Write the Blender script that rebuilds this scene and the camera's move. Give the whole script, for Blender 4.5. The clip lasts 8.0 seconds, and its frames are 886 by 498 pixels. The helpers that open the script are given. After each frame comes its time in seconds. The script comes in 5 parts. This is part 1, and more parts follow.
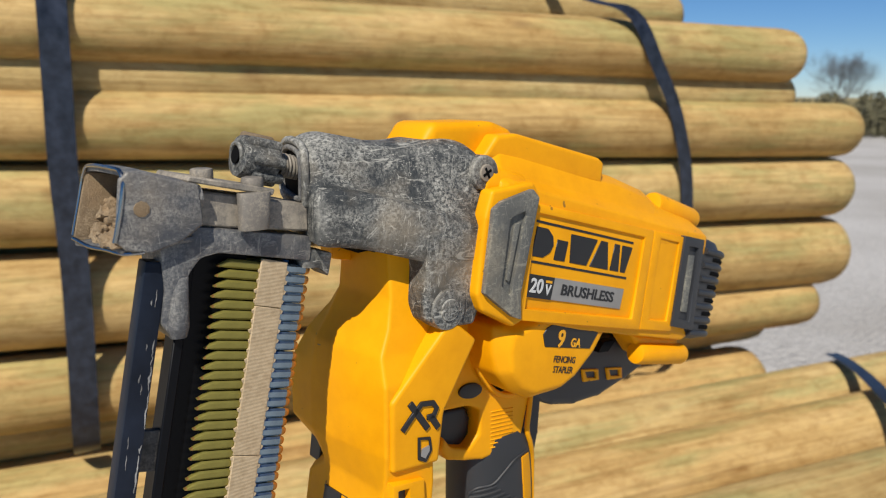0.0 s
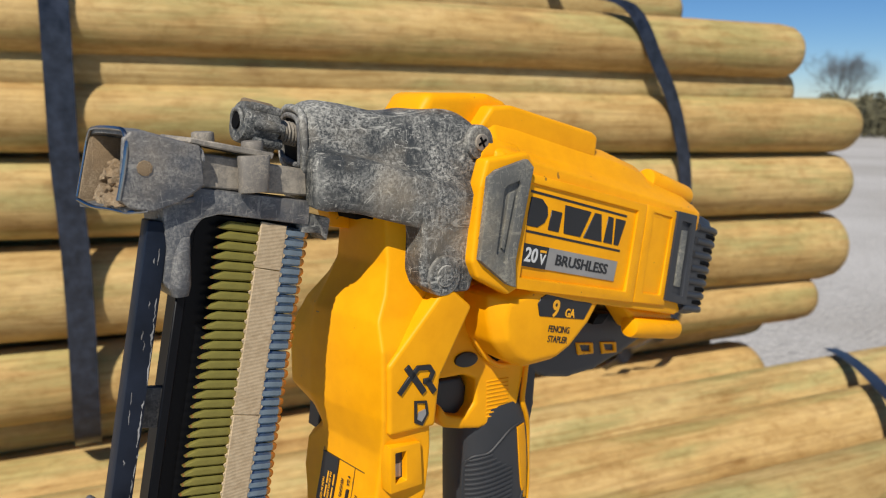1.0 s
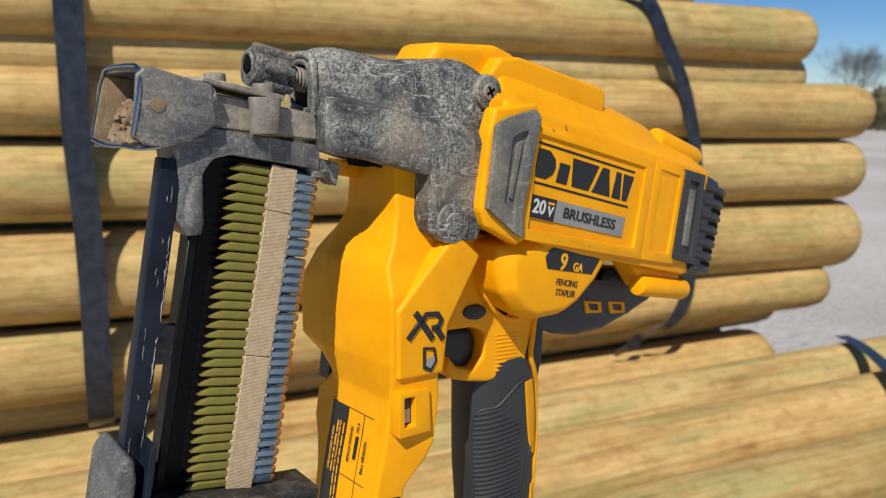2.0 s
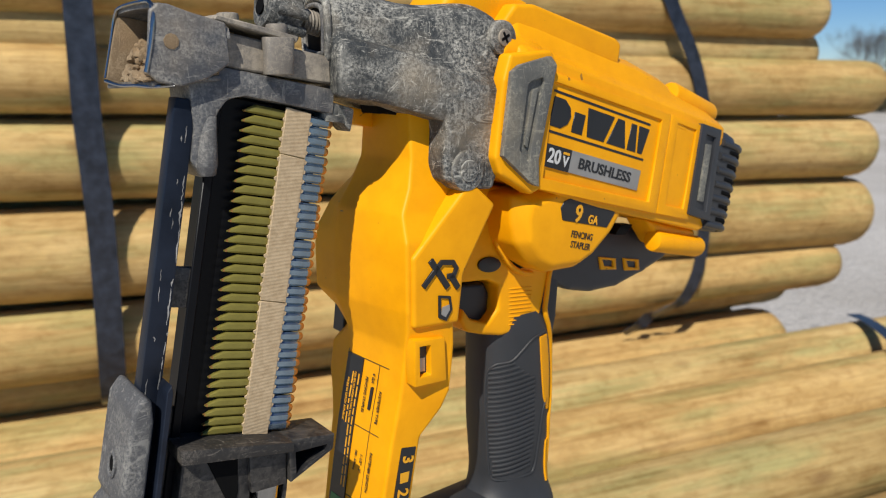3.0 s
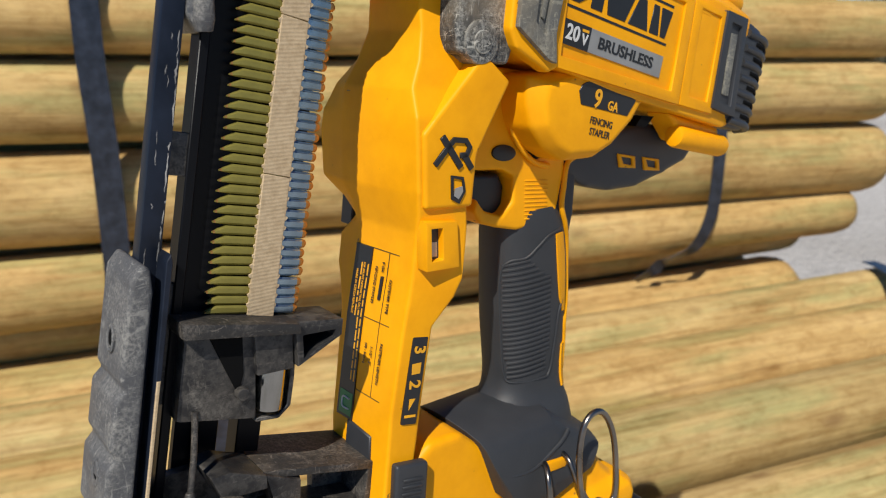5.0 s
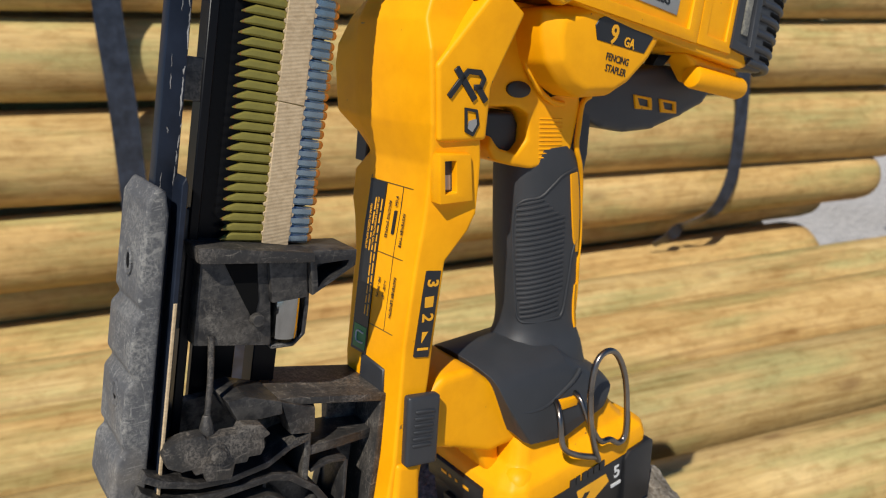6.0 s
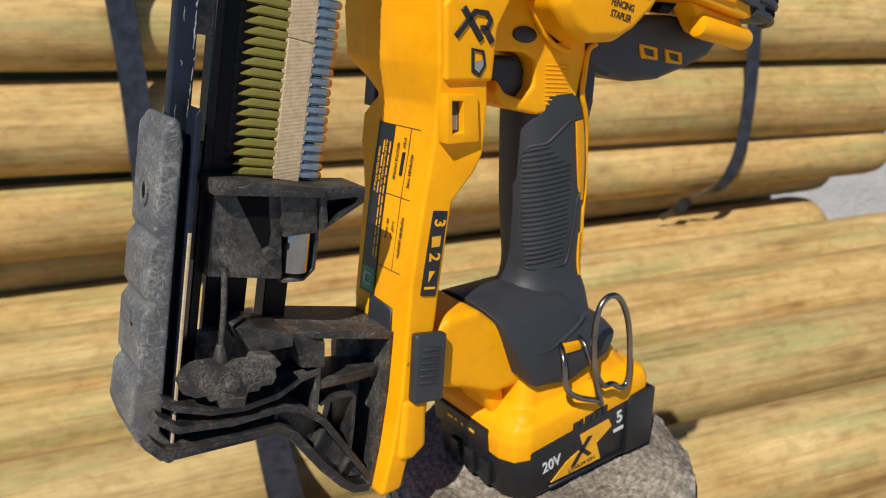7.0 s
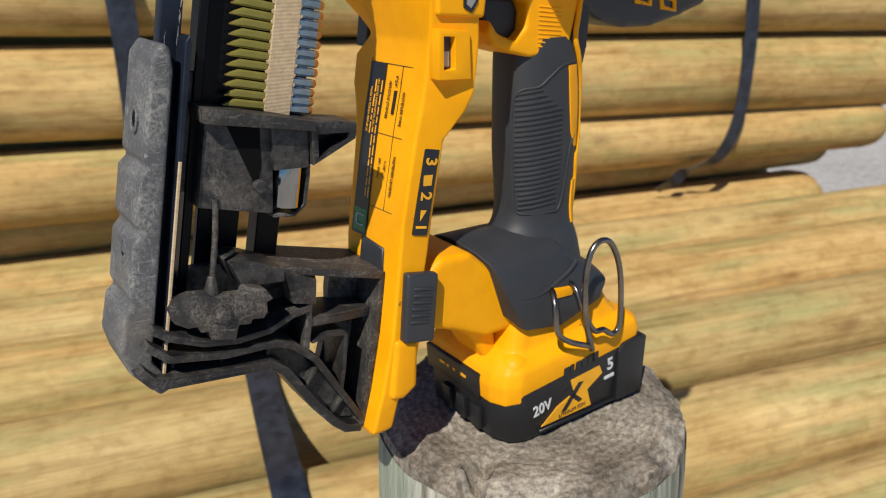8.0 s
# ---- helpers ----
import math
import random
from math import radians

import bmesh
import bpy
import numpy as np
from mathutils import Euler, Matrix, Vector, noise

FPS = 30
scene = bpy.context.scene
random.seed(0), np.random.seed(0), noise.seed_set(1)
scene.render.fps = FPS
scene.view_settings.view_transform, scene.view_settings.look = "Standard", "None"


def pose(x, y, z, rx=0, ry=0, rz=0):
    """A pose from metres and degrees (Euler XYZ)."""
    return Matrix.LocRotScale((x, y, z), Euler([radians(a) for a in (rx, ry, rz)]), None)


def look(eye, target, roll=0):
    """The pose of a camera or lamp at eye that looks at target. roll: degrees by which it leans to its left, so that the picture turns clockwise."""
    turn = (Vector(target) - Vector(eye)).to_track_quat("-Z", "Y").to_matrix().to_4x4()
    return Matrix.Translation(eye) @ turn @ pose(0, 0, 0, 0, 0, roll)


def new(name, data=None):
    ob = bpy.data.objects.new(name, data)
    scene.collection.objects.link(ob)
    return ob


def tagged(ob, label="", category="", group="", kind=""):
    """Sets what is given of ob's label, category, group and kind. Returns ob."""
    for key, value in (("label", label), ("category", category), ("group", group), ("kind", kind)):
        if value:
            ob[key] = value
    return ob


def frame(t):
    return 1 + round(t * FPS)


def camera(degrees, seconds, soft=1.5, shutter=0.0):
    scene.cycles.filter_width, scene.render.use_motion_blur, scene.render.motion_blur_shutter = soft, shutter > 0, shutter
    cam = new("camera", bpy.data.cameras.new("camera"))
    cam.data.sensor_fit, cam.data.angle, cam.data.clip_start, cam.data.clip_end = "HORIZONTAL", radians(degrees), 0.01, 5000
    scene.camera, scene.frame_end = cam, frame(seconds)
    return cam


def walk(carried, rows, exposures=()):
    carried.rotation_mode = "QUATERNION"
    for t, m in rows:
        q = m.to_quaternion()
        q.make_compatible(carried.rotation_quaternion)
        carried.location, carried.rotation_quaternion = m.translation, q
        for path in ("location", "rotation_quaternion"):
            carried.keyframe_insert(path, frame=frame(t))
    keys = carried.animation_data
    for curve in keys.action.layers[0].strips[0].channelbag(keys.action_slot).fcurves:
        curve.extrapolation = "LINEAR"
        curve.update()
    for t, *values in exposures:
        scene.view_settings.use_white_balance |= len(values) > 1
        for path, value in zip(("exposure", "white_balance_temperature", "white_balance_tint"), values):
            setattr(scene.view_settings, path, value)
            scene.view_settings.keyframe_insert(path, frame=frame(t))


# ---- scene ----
cam = camera(59.4, 8.0, soft=1.1)
PATH = [
    (0, (-0.001, -0.001, 1.453), (0.004, 1.96, 1.062), 0.3),
    (0.5, (-0.001, -0.004, 1.446), (0.005, 1.957, 1.055), 0.4),
    (1, (0.001, -0.011, 1.44), (0.005, 1.951, 1.05), 0.3),
    (1.5, (0.002, -0.016, 1.43), (-0.006, 1.945, 1.036), 0.3),
    (3, (-0.001, -0.02, 1.403), (-0.045, 1.93, 0.964), -0.2),
    (3.5, (-0.004, -0.017, 1.394), (-0.052, 1.928, 0.931), -0.2),
    (4, (-0.004, -0.012, 1.385), (-0.051, 1.927, 0.894), -0.2),
    (4.5, (-0.005, -0.009, 1.376), (-0.055, 1.921, 0.853), -0.2),
    (5.8, (0.001, -0.018, 1.351), (-0.106, 1.894, 0.772), -1.1),
    (6, (-0.001, -0.018, 1.35), (-0.113, 1.884, 0.739), -0.6),
    (6.5, (-0.001, -0.026, 1.342), (-0.126, 1.866, 0.708), -0.7),
    (7, (0.0, -0.031, 1.335), (-0.131, 1.853, 0.676), -0.6),
    (7.5, (0.003, -0.035, 1.327), (-0.128, 1.841, 0.648), -0.5),
    (8, (0.003, -0.038, 1.318), (-0.12, 1.827, 0.607), -0.3),
]
walk(cam, [(t, look(eye, target, roll)) for t, eye, target, roll in PATH])

cam.data.dof.use_dof = True
cam.data.dof.focus_distance = 0.33
cam.data.dof.aperture_fstop = 16.0

# ---- light ----
SUN_FROM = Vector((-0.172, -0.655, 0.735)).normalized()
world = bpy.data.worlds.new("sky")
scene.world = world
world.use_nodes = True
wn = world.node_tree.nodes
sky = wn.new("ShaderNodeTexSky")
sky.sky_type = "NISHITA"
sky.sun_disc = False
sky.altitude, sky.air_density, sky.dust_density, sky.ozone_density = 2500, 1.0, 0.0, 8.0
sky.sun_elevation = math.asin(SUN_FROM.z)
sky.sun_rotation = math.atan2(SUN_FROM.x, SUN_FROM.y)
deep = wn.new("ShaderNodeHueSaturation")
deep.inputs["Saturation"].default_value = 1.1
world.node_tree.links.new(sky.outputs[0], deep.inputs["Color"])
world.node_tree.links.new(deep.outputs[0], wn["Background"].inputs[0])
wn["Background"].inputs[1].default_value = 0.078
sun = new("sun", bpy.data.lights.new("sun", "SUN"))
sun.data.energy, sun.data.angle, sun.data.color = 4.8, radians(0.55), (1.0, 0.95, 0.87)
sun.matrix_world = look(SUN_FROM * 10, (0, 0, 0))

# ---- materials ----
class Mat:
    """A small wrapper round a node material."""

    def __init__(self, name, base=(0.5, 0.5, 0.5), rough=0.5, metal=0.0, spec=0.5):
        self.m = bpy.data.materials.new(name)
        self.m.use_nodes = True
        self.t = self.m.node_tree
        self.b = self.t.nodes["Principled BSDF"]
        self.b.inputs["Base Color"].default_value = (*base, 1)
        self.b.inputs["Roughness"].default_value = rough
        self.b.inputs["Metallic"].default_value = metal
        self.b.inputs["Specular IOR Level"].default_value = spec
        self.coord = None

    def n(self, kind, **kw):
        node = self.t.nodes.new("ShaderNode" + kind)
        for k, v in kw.items():
            node.inputs[k].default_value = v
        return node

    def link(self, a, b):
        self.t.links.new(a, b)

    def at(self, stretch=(1, 1, 1), jitter=True):
        """Object coordinates, stretched, with an offset of its own for each object."""
        tc = self.n("TexCoord")
        mp = self.n("Mapping")
        mp.inputs["Scale"].default_value = stretch
        self.link(tc.outputs["Object"], mp.inputs["Vector"])
        if jitter:
            oi = self.n("ObjectInfo")
            mul = self.n("Math")
            mul.operation = "MULTIPLY"
            mul.inputs[1].default_value = 37.0
            self.link(oi.outputs["Random"], mul.inputs[0])
            self.link(mul.outputs[0], mp.inputs["Location"])
        return mp.outputs[0]

    def noise(self, vec, scale, detail=4.0, rough=0.55, distort=0.0):
        nz = self.n("TexNoise")
        nz.inputs["Scale"].default_value = scale
        nz.inputs["Detail"].default_value = detail
        nz.inputs["Roughness"].default_value = rough
        nz.inputs["Distortion"].default_value = distort
        self.link(vec, nz.inputs["Vector"])
        return nz.outputs["Fac"]

    def ramp(self, fac, *stops):
        r = self.n("ValToRGB")
        el = r.color_ramp.elements
        while len(el) < len(stops):
            el.new(0.5)
        for e, (p, c) in zip(el, stops):
            e.position = p
            e.color = (*c, 1) if len(c) == 3 else c
        self.link(fac, r.inputs[0])
        return r.outputs[0]

    def mix(self, fac, a, b, mode="MIX"):
        x = self.n("Mix")
        x.data_type, x.blend_type = "RGBA", mode
        for v, sock in ((fac, x.inputs[0]), (a, x.inputs[6]), (b, x.inputs[7])):
            if isinstance(v, bpy.types.NodeSocket):
                self.link(v, sock)
            else:
                sock.default_value = (*v, 1) if isinstance(v, tuple) else v
        return x.outputs[2]

    def base(self, sock):
        self.link(sock, self.b.inputs["Base Color"])

    def rough(self, fac, lo, hi):
        mr = self.n("MapRange")
        mr.inputs["To Min"].default_value, mr.inputs["To Max"].default_value = lo, hi
        self.link(fac, mr.inputs["Value"])
        self.link(mr.outputs[0], self.b.inputs["Roughness"])

    def bump(self, fac, strength, dist):
        bp = self.n("Bump")
        bp.inputs["Strength"].default_value = strength
        bp.inputs["Distance"].default_value = dist
        prev = self.b.inputs["Normal"]
        if prev.is_linked:
            self.link(prev.links[0].from_socket, bp.inputs["Normal"])
        self.link(fac, bp.inputs["Height"])
        self.link(bp.outputs[0], prev)


G0, G1 = (0, 0, 0), (1, 1, 1)


def wood_log():
    k = Mat("treated_pine", rough=0.74, spec=0.2)
    broad = k.noise(k.at((2.0, 8, 8)), 1.5, 6, 0.64)
    streak = k.noise(k.at((1.3, 34, 34)), 2.2, 7, 0.66, 0.6)
    fibre = k.noise(k.at((5, 210, 210)), 2.0, 5, 0.7)
    mottle = k.noise(k.at((16, 26, 26)), 1.6, 6, 0.72, 0.4)
    col = k.ramp(broad, (0.28, (0.40, 0.265, 0.105)), (0.5, (0.54, 0.395, 0.175)), (0.72, (0.62, 0.475, 0.235)))
    green = k.ramp(k.noise(k.at((1.3, 9, 9)), 2.1, 5, 0.62), (0.47, G0), (0.64, (0.85, 0.85, 0.85)))
    col = k.mix(green, col, (0.385, 0.355, 0.155))
    col = k.mix(0.75, col, k.ramp(streak, (0.30, (0.56, 0.44, 0.30)), (0.46, (0.95, 0.92, 0.88)), (0.62, (1.1, 1.08, 1.04))), "MULTIPLY")
    col = k.mix(0.7, col, k.ramp(mottle, (0.30, (0.66, 0.56, 0.44)), (0.52, G1), (0.7, (1.14, 1.12, 1.08))), "MULTIPLY")
    col = k.mix(0.55, col, k.ramp(fibre, (0.32, (0.62, 0.55, 0.45)), (0.55, G1)), "MULTIPLY")
    line = k.noise(k.at((0.7, 46, 46)), 1.3, 3, 0.5, 0.9)
    col = k.mix(k.ramp(line, (0.66, G0), (0.71, (0.4, 0.4, 0.4))), col, (0.22, 0.13, 0.055))
    oi = k.n("ObjectInfo")
    tint = k.ramp(oi.outputs["Random"], (0.0, (0.80, 0.80, 0.74)), (0.5, (1.0, 0.98, 0.93)), (1.0, (1.0, 0.89, 0.76)))
    col = k.mix(0.8, col, tint, "MULTIPLY")
    knot = k.n("TexVoronoi")
    knot.inputs["Scale"].default_value = 1.0
    k.link(k.at((4.2, 9, 9)), knot.inputs["Vector"])
    kn = k.ramp(knot.outputs["Distance"], (0.04, G1), (0.16, G0))
    col = k.mix(k.mix(0.6, G0, kn), col, (0.19, 0.10, 0.04))
    k.base(col)
    k.bump(streak, 0.45, 0.004)
    k.bump(mottle, 0.25, 0.003)
    k.bump(fibre, 0.3, 0.0015)
    return k.m


def weathered_end():
    k = Mat("weathered_grain", rough=0.9, spec=0.15)
    v = k.at((1, 1, 1), False)
    rings = k.n("TexWave")
    rings.wave_type, rings.rings_direction = "RINGS", "Z"
    rings.inputs["Scale"].default_value = 64.0
    rings.inputs["Distortion"].default_value = 7.0
    rings.inputs["Detail"].default_value = 3.0
    rings.inputs["Detail Scale"].default_value = 3.5
    k.link(v, rings.inputs["Vector"])
    blot = k.noise(v, 28, 6, 0.65)
    fur = k.noise(v, 210, 7, 0.78, 0.3)
    col = k.ramp(k.noise(v, 17, 6, 0.68, 0.5), (0.30, (0.12, 0.105, 0.085)), (0.50, (0.27, 0.24, 0.195)), (0.68, (0.46, 0.425, 0.36)))
    col = k.mix(0.6, col, k.ramp(rings.outputs["Fac"], (0.1, (0.55, 0.5, 0.45)), (0.8, G1)), "MULTIPLY")
    col = k.mix(0.75, col, k.ramp(fur, (0.36, (0.28, 0.26, 0.24)), (0.60, (1.3, 1.27, 1.22))), "MULTIPLY")
    k.base(col)
    k.bump(rings.outputs["Fac"], 0.12, 0.002)
    k.bump(blot, 0.2, 0.003)
    k.bump(fur, 0.6, 0.0009)
    return k.m


def weathered_side():
    k = Mat("weathered_post", rough=0.9, spec=0.15)
    v = k.at((60, 60, 2.2), False)
    a = k.noise(v, 2.0, 6, 0.65, 0.6)
    b = k.noise(k.at((14, 14, 3), False), 1.2, 4)
    col = k.ramp(a, (0.30, (0.10, 0.09, 0.07)), (0.5, (0.34, 0.33, 0.26)), (0.7, (0.55, 0.52, 0.43)))
    col = k.mix(k.ramp(b, (0.45, G0), (0.62, G1)), col, (0.36, 0.40, 0.31), "MIX")
    col = k.mix(0.6, col, k.ramp(a, (0.3, (0.3, 0.28, 0.24)), (0.55, G1)), "MULTIPLY")
    k.base(col)
    k.bump(a, 0.9, 0.004)
    return k.m


def yellow_plastic():
    k = Mat("yellow_plastic", (0.86, 0.37, 0.002), 0.45, 0, 0.2)
    v = k.at((1, 1, 1), False)
    dirt = k.noise(v, 38, 6, 0.65)
    grain = k.noise(v, 1500, 2)
    spots = k.noise(v, 210, 2, 0.4)
    col = k.ramp(dirt, (0.30, (0.80, 0.325, 0.001)), (0.6, (0.90, 0.385, 0.002)))
    col = k.mix(k.ramp(spots, (0.75, G0), (0.78, (0.75, 0.75, 0.75))), col, (0.16, 0.09, 0.03))
    k.base(col)
    k.rough(dirt, 0.38, 0.56)
    k.bump(grain, 0.12, 0.0002)
    return k.m


def worn(name, base, scuff, rough=0.6, metal=0.0, amount=0.5, scale=60, bumpy=0.3, rim=0.0):
    """Dark rubber or metal with pale rubbed patches, scratches and dust."""
    k = Mat(name, base, rough, metal, 0.4)
    v = k.at((1, 1, 1), False)
    patch = k.noise(v, scale * 0.55, 5, 0.68, 1.2)
    fine = k.noise(v, scale * 16, 5, 0.75)
    lo = 0.66 - 0.16 * amount
    f = k.ramp(patch, (lo - 0.10, (0.06 * amount,) * 3), (lo + 0.14, (0.9, 0.9, 0.9)))
    g = k.ramp(fine, (0.42, (0.06, 0.06, 0.06)), (0.60, G1))
    f = k.mix(1.0, f, g, "MULTIPLY")
    col = k.mix(f, base, scuff)
    for stretch, edge0 in (((60, 900, 260), 0.63), ((420, 500, 50), 0.63), ((300, 300, 90), 0.63), ((26, 330, 110), 0.61), ((110, 130, 420), 0.62)):
        scratch = k.noise(k.at(stretch, False), 1.0, 4, 0.66, 1.8)
        col = k.mix(k.ramp(scratch, (edge0, G0), (edge0 + 0.05, (0.75 * amount,) * 3)), col, scuff)
    dusty = k.ramp(k.noise(v, scale * 0.4, 4, 0.6), (0.55, G0), (0.74, (0.5 * amount,) * 3))
    col = k.mix(dusty, col, (scuff[0] * 1.05, scuff[1] * 0.88, scuff[2] * 0.68))
    geo = k.n("NewGeometry")
    edge = k.ramp(geo.outputs["Pointiness"], (0.53, G0), (0.62, (rim, rim, rim)))
    edge = k.mix(1.0, edge, k.ramp(k.noise(v, scale * 3, 4, 0.7), (0.40, G0), (0.58, G1)), "MULTIPLY")
    col = k.mix(edge, col, tuple(min(1, c * 1.15) for c in scuff))
    k.base(col)
    k.rough(patch, rough - 0.1, rough + 0.22)
    k.bump(fine, bumpy, 0.0006)
    return k.m


def plain(name, base, rough=0.5, metal=0.0, grain=900, bumpy=0.1, vary=0.12, spec=0.5):
    k = Mat(name, base, rough, metal, spec=spec)
    v = k.at((1, 1, 1), False)
    a = k.noise(v, 55, 5, 0.6)
    lo = tuple(c * (1 - vary) for c in base)
    hi = tuple(min(1, c * (1 + vary)) for c in base)
    k.base(k.ramp(a, (0.3, lo), (0.7, hi)))
    k.rough(a, max(0.05, rough - 0.07), rough + 0.1)
    k.bump(k.noise(v, grain, 3), bumpy, 0.0003)
    return k.m


def gravel_mat():
    k = Mat("gravel", rough=0.95, spec=0.2)
    v = k.at((1, 1, 1), False)
    vo = k.n("TexVoronoi")
    vo.inputs["Scale"].default_value = 26.0
    k.link(v, vo.inputs["Vector"])
    big = k.noise(v, 0.35, 5)
    col = k.ramp(big, (0.3, (0.40, 0.37, 0.33)), (0.5, (0.50, 0.475, 0.44)), (0.7, (0.58, 0.555, 0.52)))
    sep = k.ramp(k.noise(v, 30, 4, 0.7), (0.3, (0.6, 0.6, 0.6)), (0.65, (1.1, 1.1, 1.1)))
    col = k.mix(0.7, col, sep, "MULTIPLY")
    ln = k.n("VectorMath")
    ln.operation = "LENGTH"
    k.link(v, ln.inputs[0])
    wob = k.n("Math")
    wob.operation = "MULTIPLY_ADD"
    k.link(k.noise(v, 0.12, 3), wob.inputs[0])
    wob.inputs[1].default_value = 14.0
    k.link(ln.outputs["Value"], wob.inputs[2])
    far = k.n("MapRange")
    far.inputs["From Min"].default_value, far.inputs["From Max"].default_value = 40.0, 44.0
    k.link(wob.outputs[0], far.inputs["Value"])
    grass = k.ramp(k.noise(v, 0.8, 4), (0.3, (0.20, 0.16, 0.07)), (0.7, (0.36, 0.30, 0.15)))
    k.base(k.mix(far.outputs[0], col, grass))
    k.bump(vo.outputs["Distance"], 0.8, 0.02)
    return k.m


LOGWOOD = wood_log()
ENDGRAIN = weathered_end()
POSTSIDE = weathered_side()
YELLOW = yellow_plastic()
BOOT = worn("scuffed_rubber", (0.026, 0.030, 0.032), (0.54, 0.52, 0.45), 0.48, 0, 0.8, 46, 0.9, 0.6)
BUMPER = worn("grey_bumper_rubber", (0.11, 0.11, 0.10), (0.34, 0.32, 0.25), 0.6, 0, 0.8, 45, 0.5)
PADRUB = worn("grey_rubber_guard", (0.078, 0.079, 0.082), (0.30, 0.29, 0.26), 0.6, 0, 0.75, 45, 0.6)
BLACKPL = worn("dusty_black_plastic", (0.013, 0.013, 0.014), (0.22, 0.20, 0.17), 0.38, 0, 0.24, 60, 0.25, 0.4)
STEEL = worn("dirty_steel", (0.18, 0.162, 0.138), (0.44, 0.38, 0.29), 0.52, 0.1, 0.6, 55, 0.4, 0.5)
NOSE = worn("blued_steel", (0.078, 0.082, 0.090), (0.42, 0.40, 0.35), 0.4, 0.15, 0.65, 60, 0.3, 0.4)
MUD = worn("dried_mud", (0.22, 0.155, 0.09), (0.42, 0.32, 0.20), 0.9, 0, 0.8, 120, 0.8)
RAIL = plain("painted_rail", (0.010, 0.014, 0.024), 0.4, 0.0, 900, 0.15, 0.4, spec=0.22)
DUSTBLK = worn("dusty_black_plate", (0.022, 0.021, 0.020), (0.20, 0.175, 0.145), 0.5, 0, 0.75, 50, 0.3)
GRIP = plain("charcoal_rubber", (0.028, 0.03, 0.033), 0.55, 0, 1400, 0.25)
DARKPL = plain("charcoal_plastic", (0.030, 0.032, 0.036), 0.45, 0, 1200, 0.15)
BATBLACK = plain("battery_black", (0.010, 0.0105, 0.012), 0.42, 0, 1200, 0.15)
INK = plain("black_print", (0.012, 0.013, 0.015), 0.4)
VOID = plain("deep_black", (0.004, 0.004, 0.004), 0.8, spec=0.1)
WHITE = plain("white_print", (0.62, 0.62, 0.60), 0.45)
SILVER = plain("silver_label", (0.36, 0.35, 0.33), 0.35, 0.5)
YPRINT = plain("yellow_print", (0.82, 0.38, 0.01), 0.45)
GREENP = plain("green_print", (0.02, 0.22, 0.06), 0.45)
CHROME = plain("bright_steel", (0.36, 0.36, 0.35), 0.16, 1.0, 900, 0.05)
WIRE = plain("hook_wire", (0.22, 0.20, 0.18), 0.28, 1.0, 900, 0.15, 0.35)
BRASS = plain("olive_coated_leg", (0.215, 0.185, 0.042), 0.34, 0.45, 700, 0.2, 0.5)
BLUEST = plain("blue_zinc_crown", (0.26, 0.34, 0.41), 0.2, 0.85, 700, 0.1, 0.4)
# crown ends: yellow housing's reflection put into the colour; leg points share it
ORANGE_END = plain("orange_reflection_and_point", (0.42, 0.22, 0.07), 0.32, 0.7, 700, 0.1, 0.3)
CHANNEL = plain("clean_black_channel", (0.005, 0.0055, 0.007), 0.3, 0, 900, 0.05, spec=0.12)
PALECHIP = plain("bare_chip", (0.34, 0.33, 0.31), 0.5, 0.1, 900, 0.1, 0.4)
def kraft():
    k = Mat("kraft_card", rough=0.9, spec=0.15)
    v = k.at((1, 1, 1), False)
    fleck = k.noise(v, 420, 5, 0.7)
    flute = k.n("TexWave")
    flute.wave_type, flute.bands_direction = "BANDS", "Z"
    flute.inputs["Scale"].default_value = 210.0
    flute.inputs["Distortion"].default_value = 1.5
    k.link(v, flute.inputs["Vector"])
    col = k.ramp(fleck, (0.3, (0.40, 0.295, 0.175)), (0.6, (0.52, 0.40, 0.25)))
    k.base(k.mix(0.14, col, k.ramp(flute.outputs["Fac"], (0.2, (0.72, 0.68, 0.62)), (0.7, G1)), "MULTIPLY"))
    k.bump(flute.outputs["Fac"], 0.2, 0.0003)
    k.bump(fleck, 0.4, 0.0003)
    return k.m


CARD = kraft()
STRAP = plain("strapping_band", (0.022, 0.027, 0.040), 0.30, 0.1, 120, 0.3, 0.55)
GRAVEL = gravel_mat()
SCRUB = plain("dry_scrub", (0.11, 0.10, 0.055), 0.95, 0, 3, 0.3, 0.5)
BARK = plain("grey_bark", (0.10, 0.085, 0.08), 0.9, 0, 20, 0.4)


# ---- mesh helpers ----
def mesh_of(name, bm, material, smooth=True, angle=38):
    bmesh.ops.recalc_face_normals(bm, faces=bm.faces)
    me = bpy.data.meshes.new(name)
    if smooth:
        for f in bm.faces:
            f.smooth = True
        for e in bm.edges:
            if len(e.link_faces) == 2 and e.calc_face_angle(0) > radians(angle):
                e.smooth = False
    bm.to_mesh(me)
    bm.free()
    for m in material if isinstance(material, (list, tuple)) else [material]:
        me.materials.append(m)
    return me


def part(name, bm, material, parent, label="", smooth=True):
    ob = new(name, mesh_of(name, bm, material, smooth))
    ob.parent = parent
    if label:
        tagged(ob, label)
    return ob


def thing(name, loc, label, category, group="", kind="", rz=0.0):
    ob = new(name)
    ob.empty_display_size = 0.05
    ob.matrix_world = pose(*loc, 0, 0, rz)
    return tagged(ob, label, category, group, kind)


BASE_S, BASE_Z = 0.262, 1.060


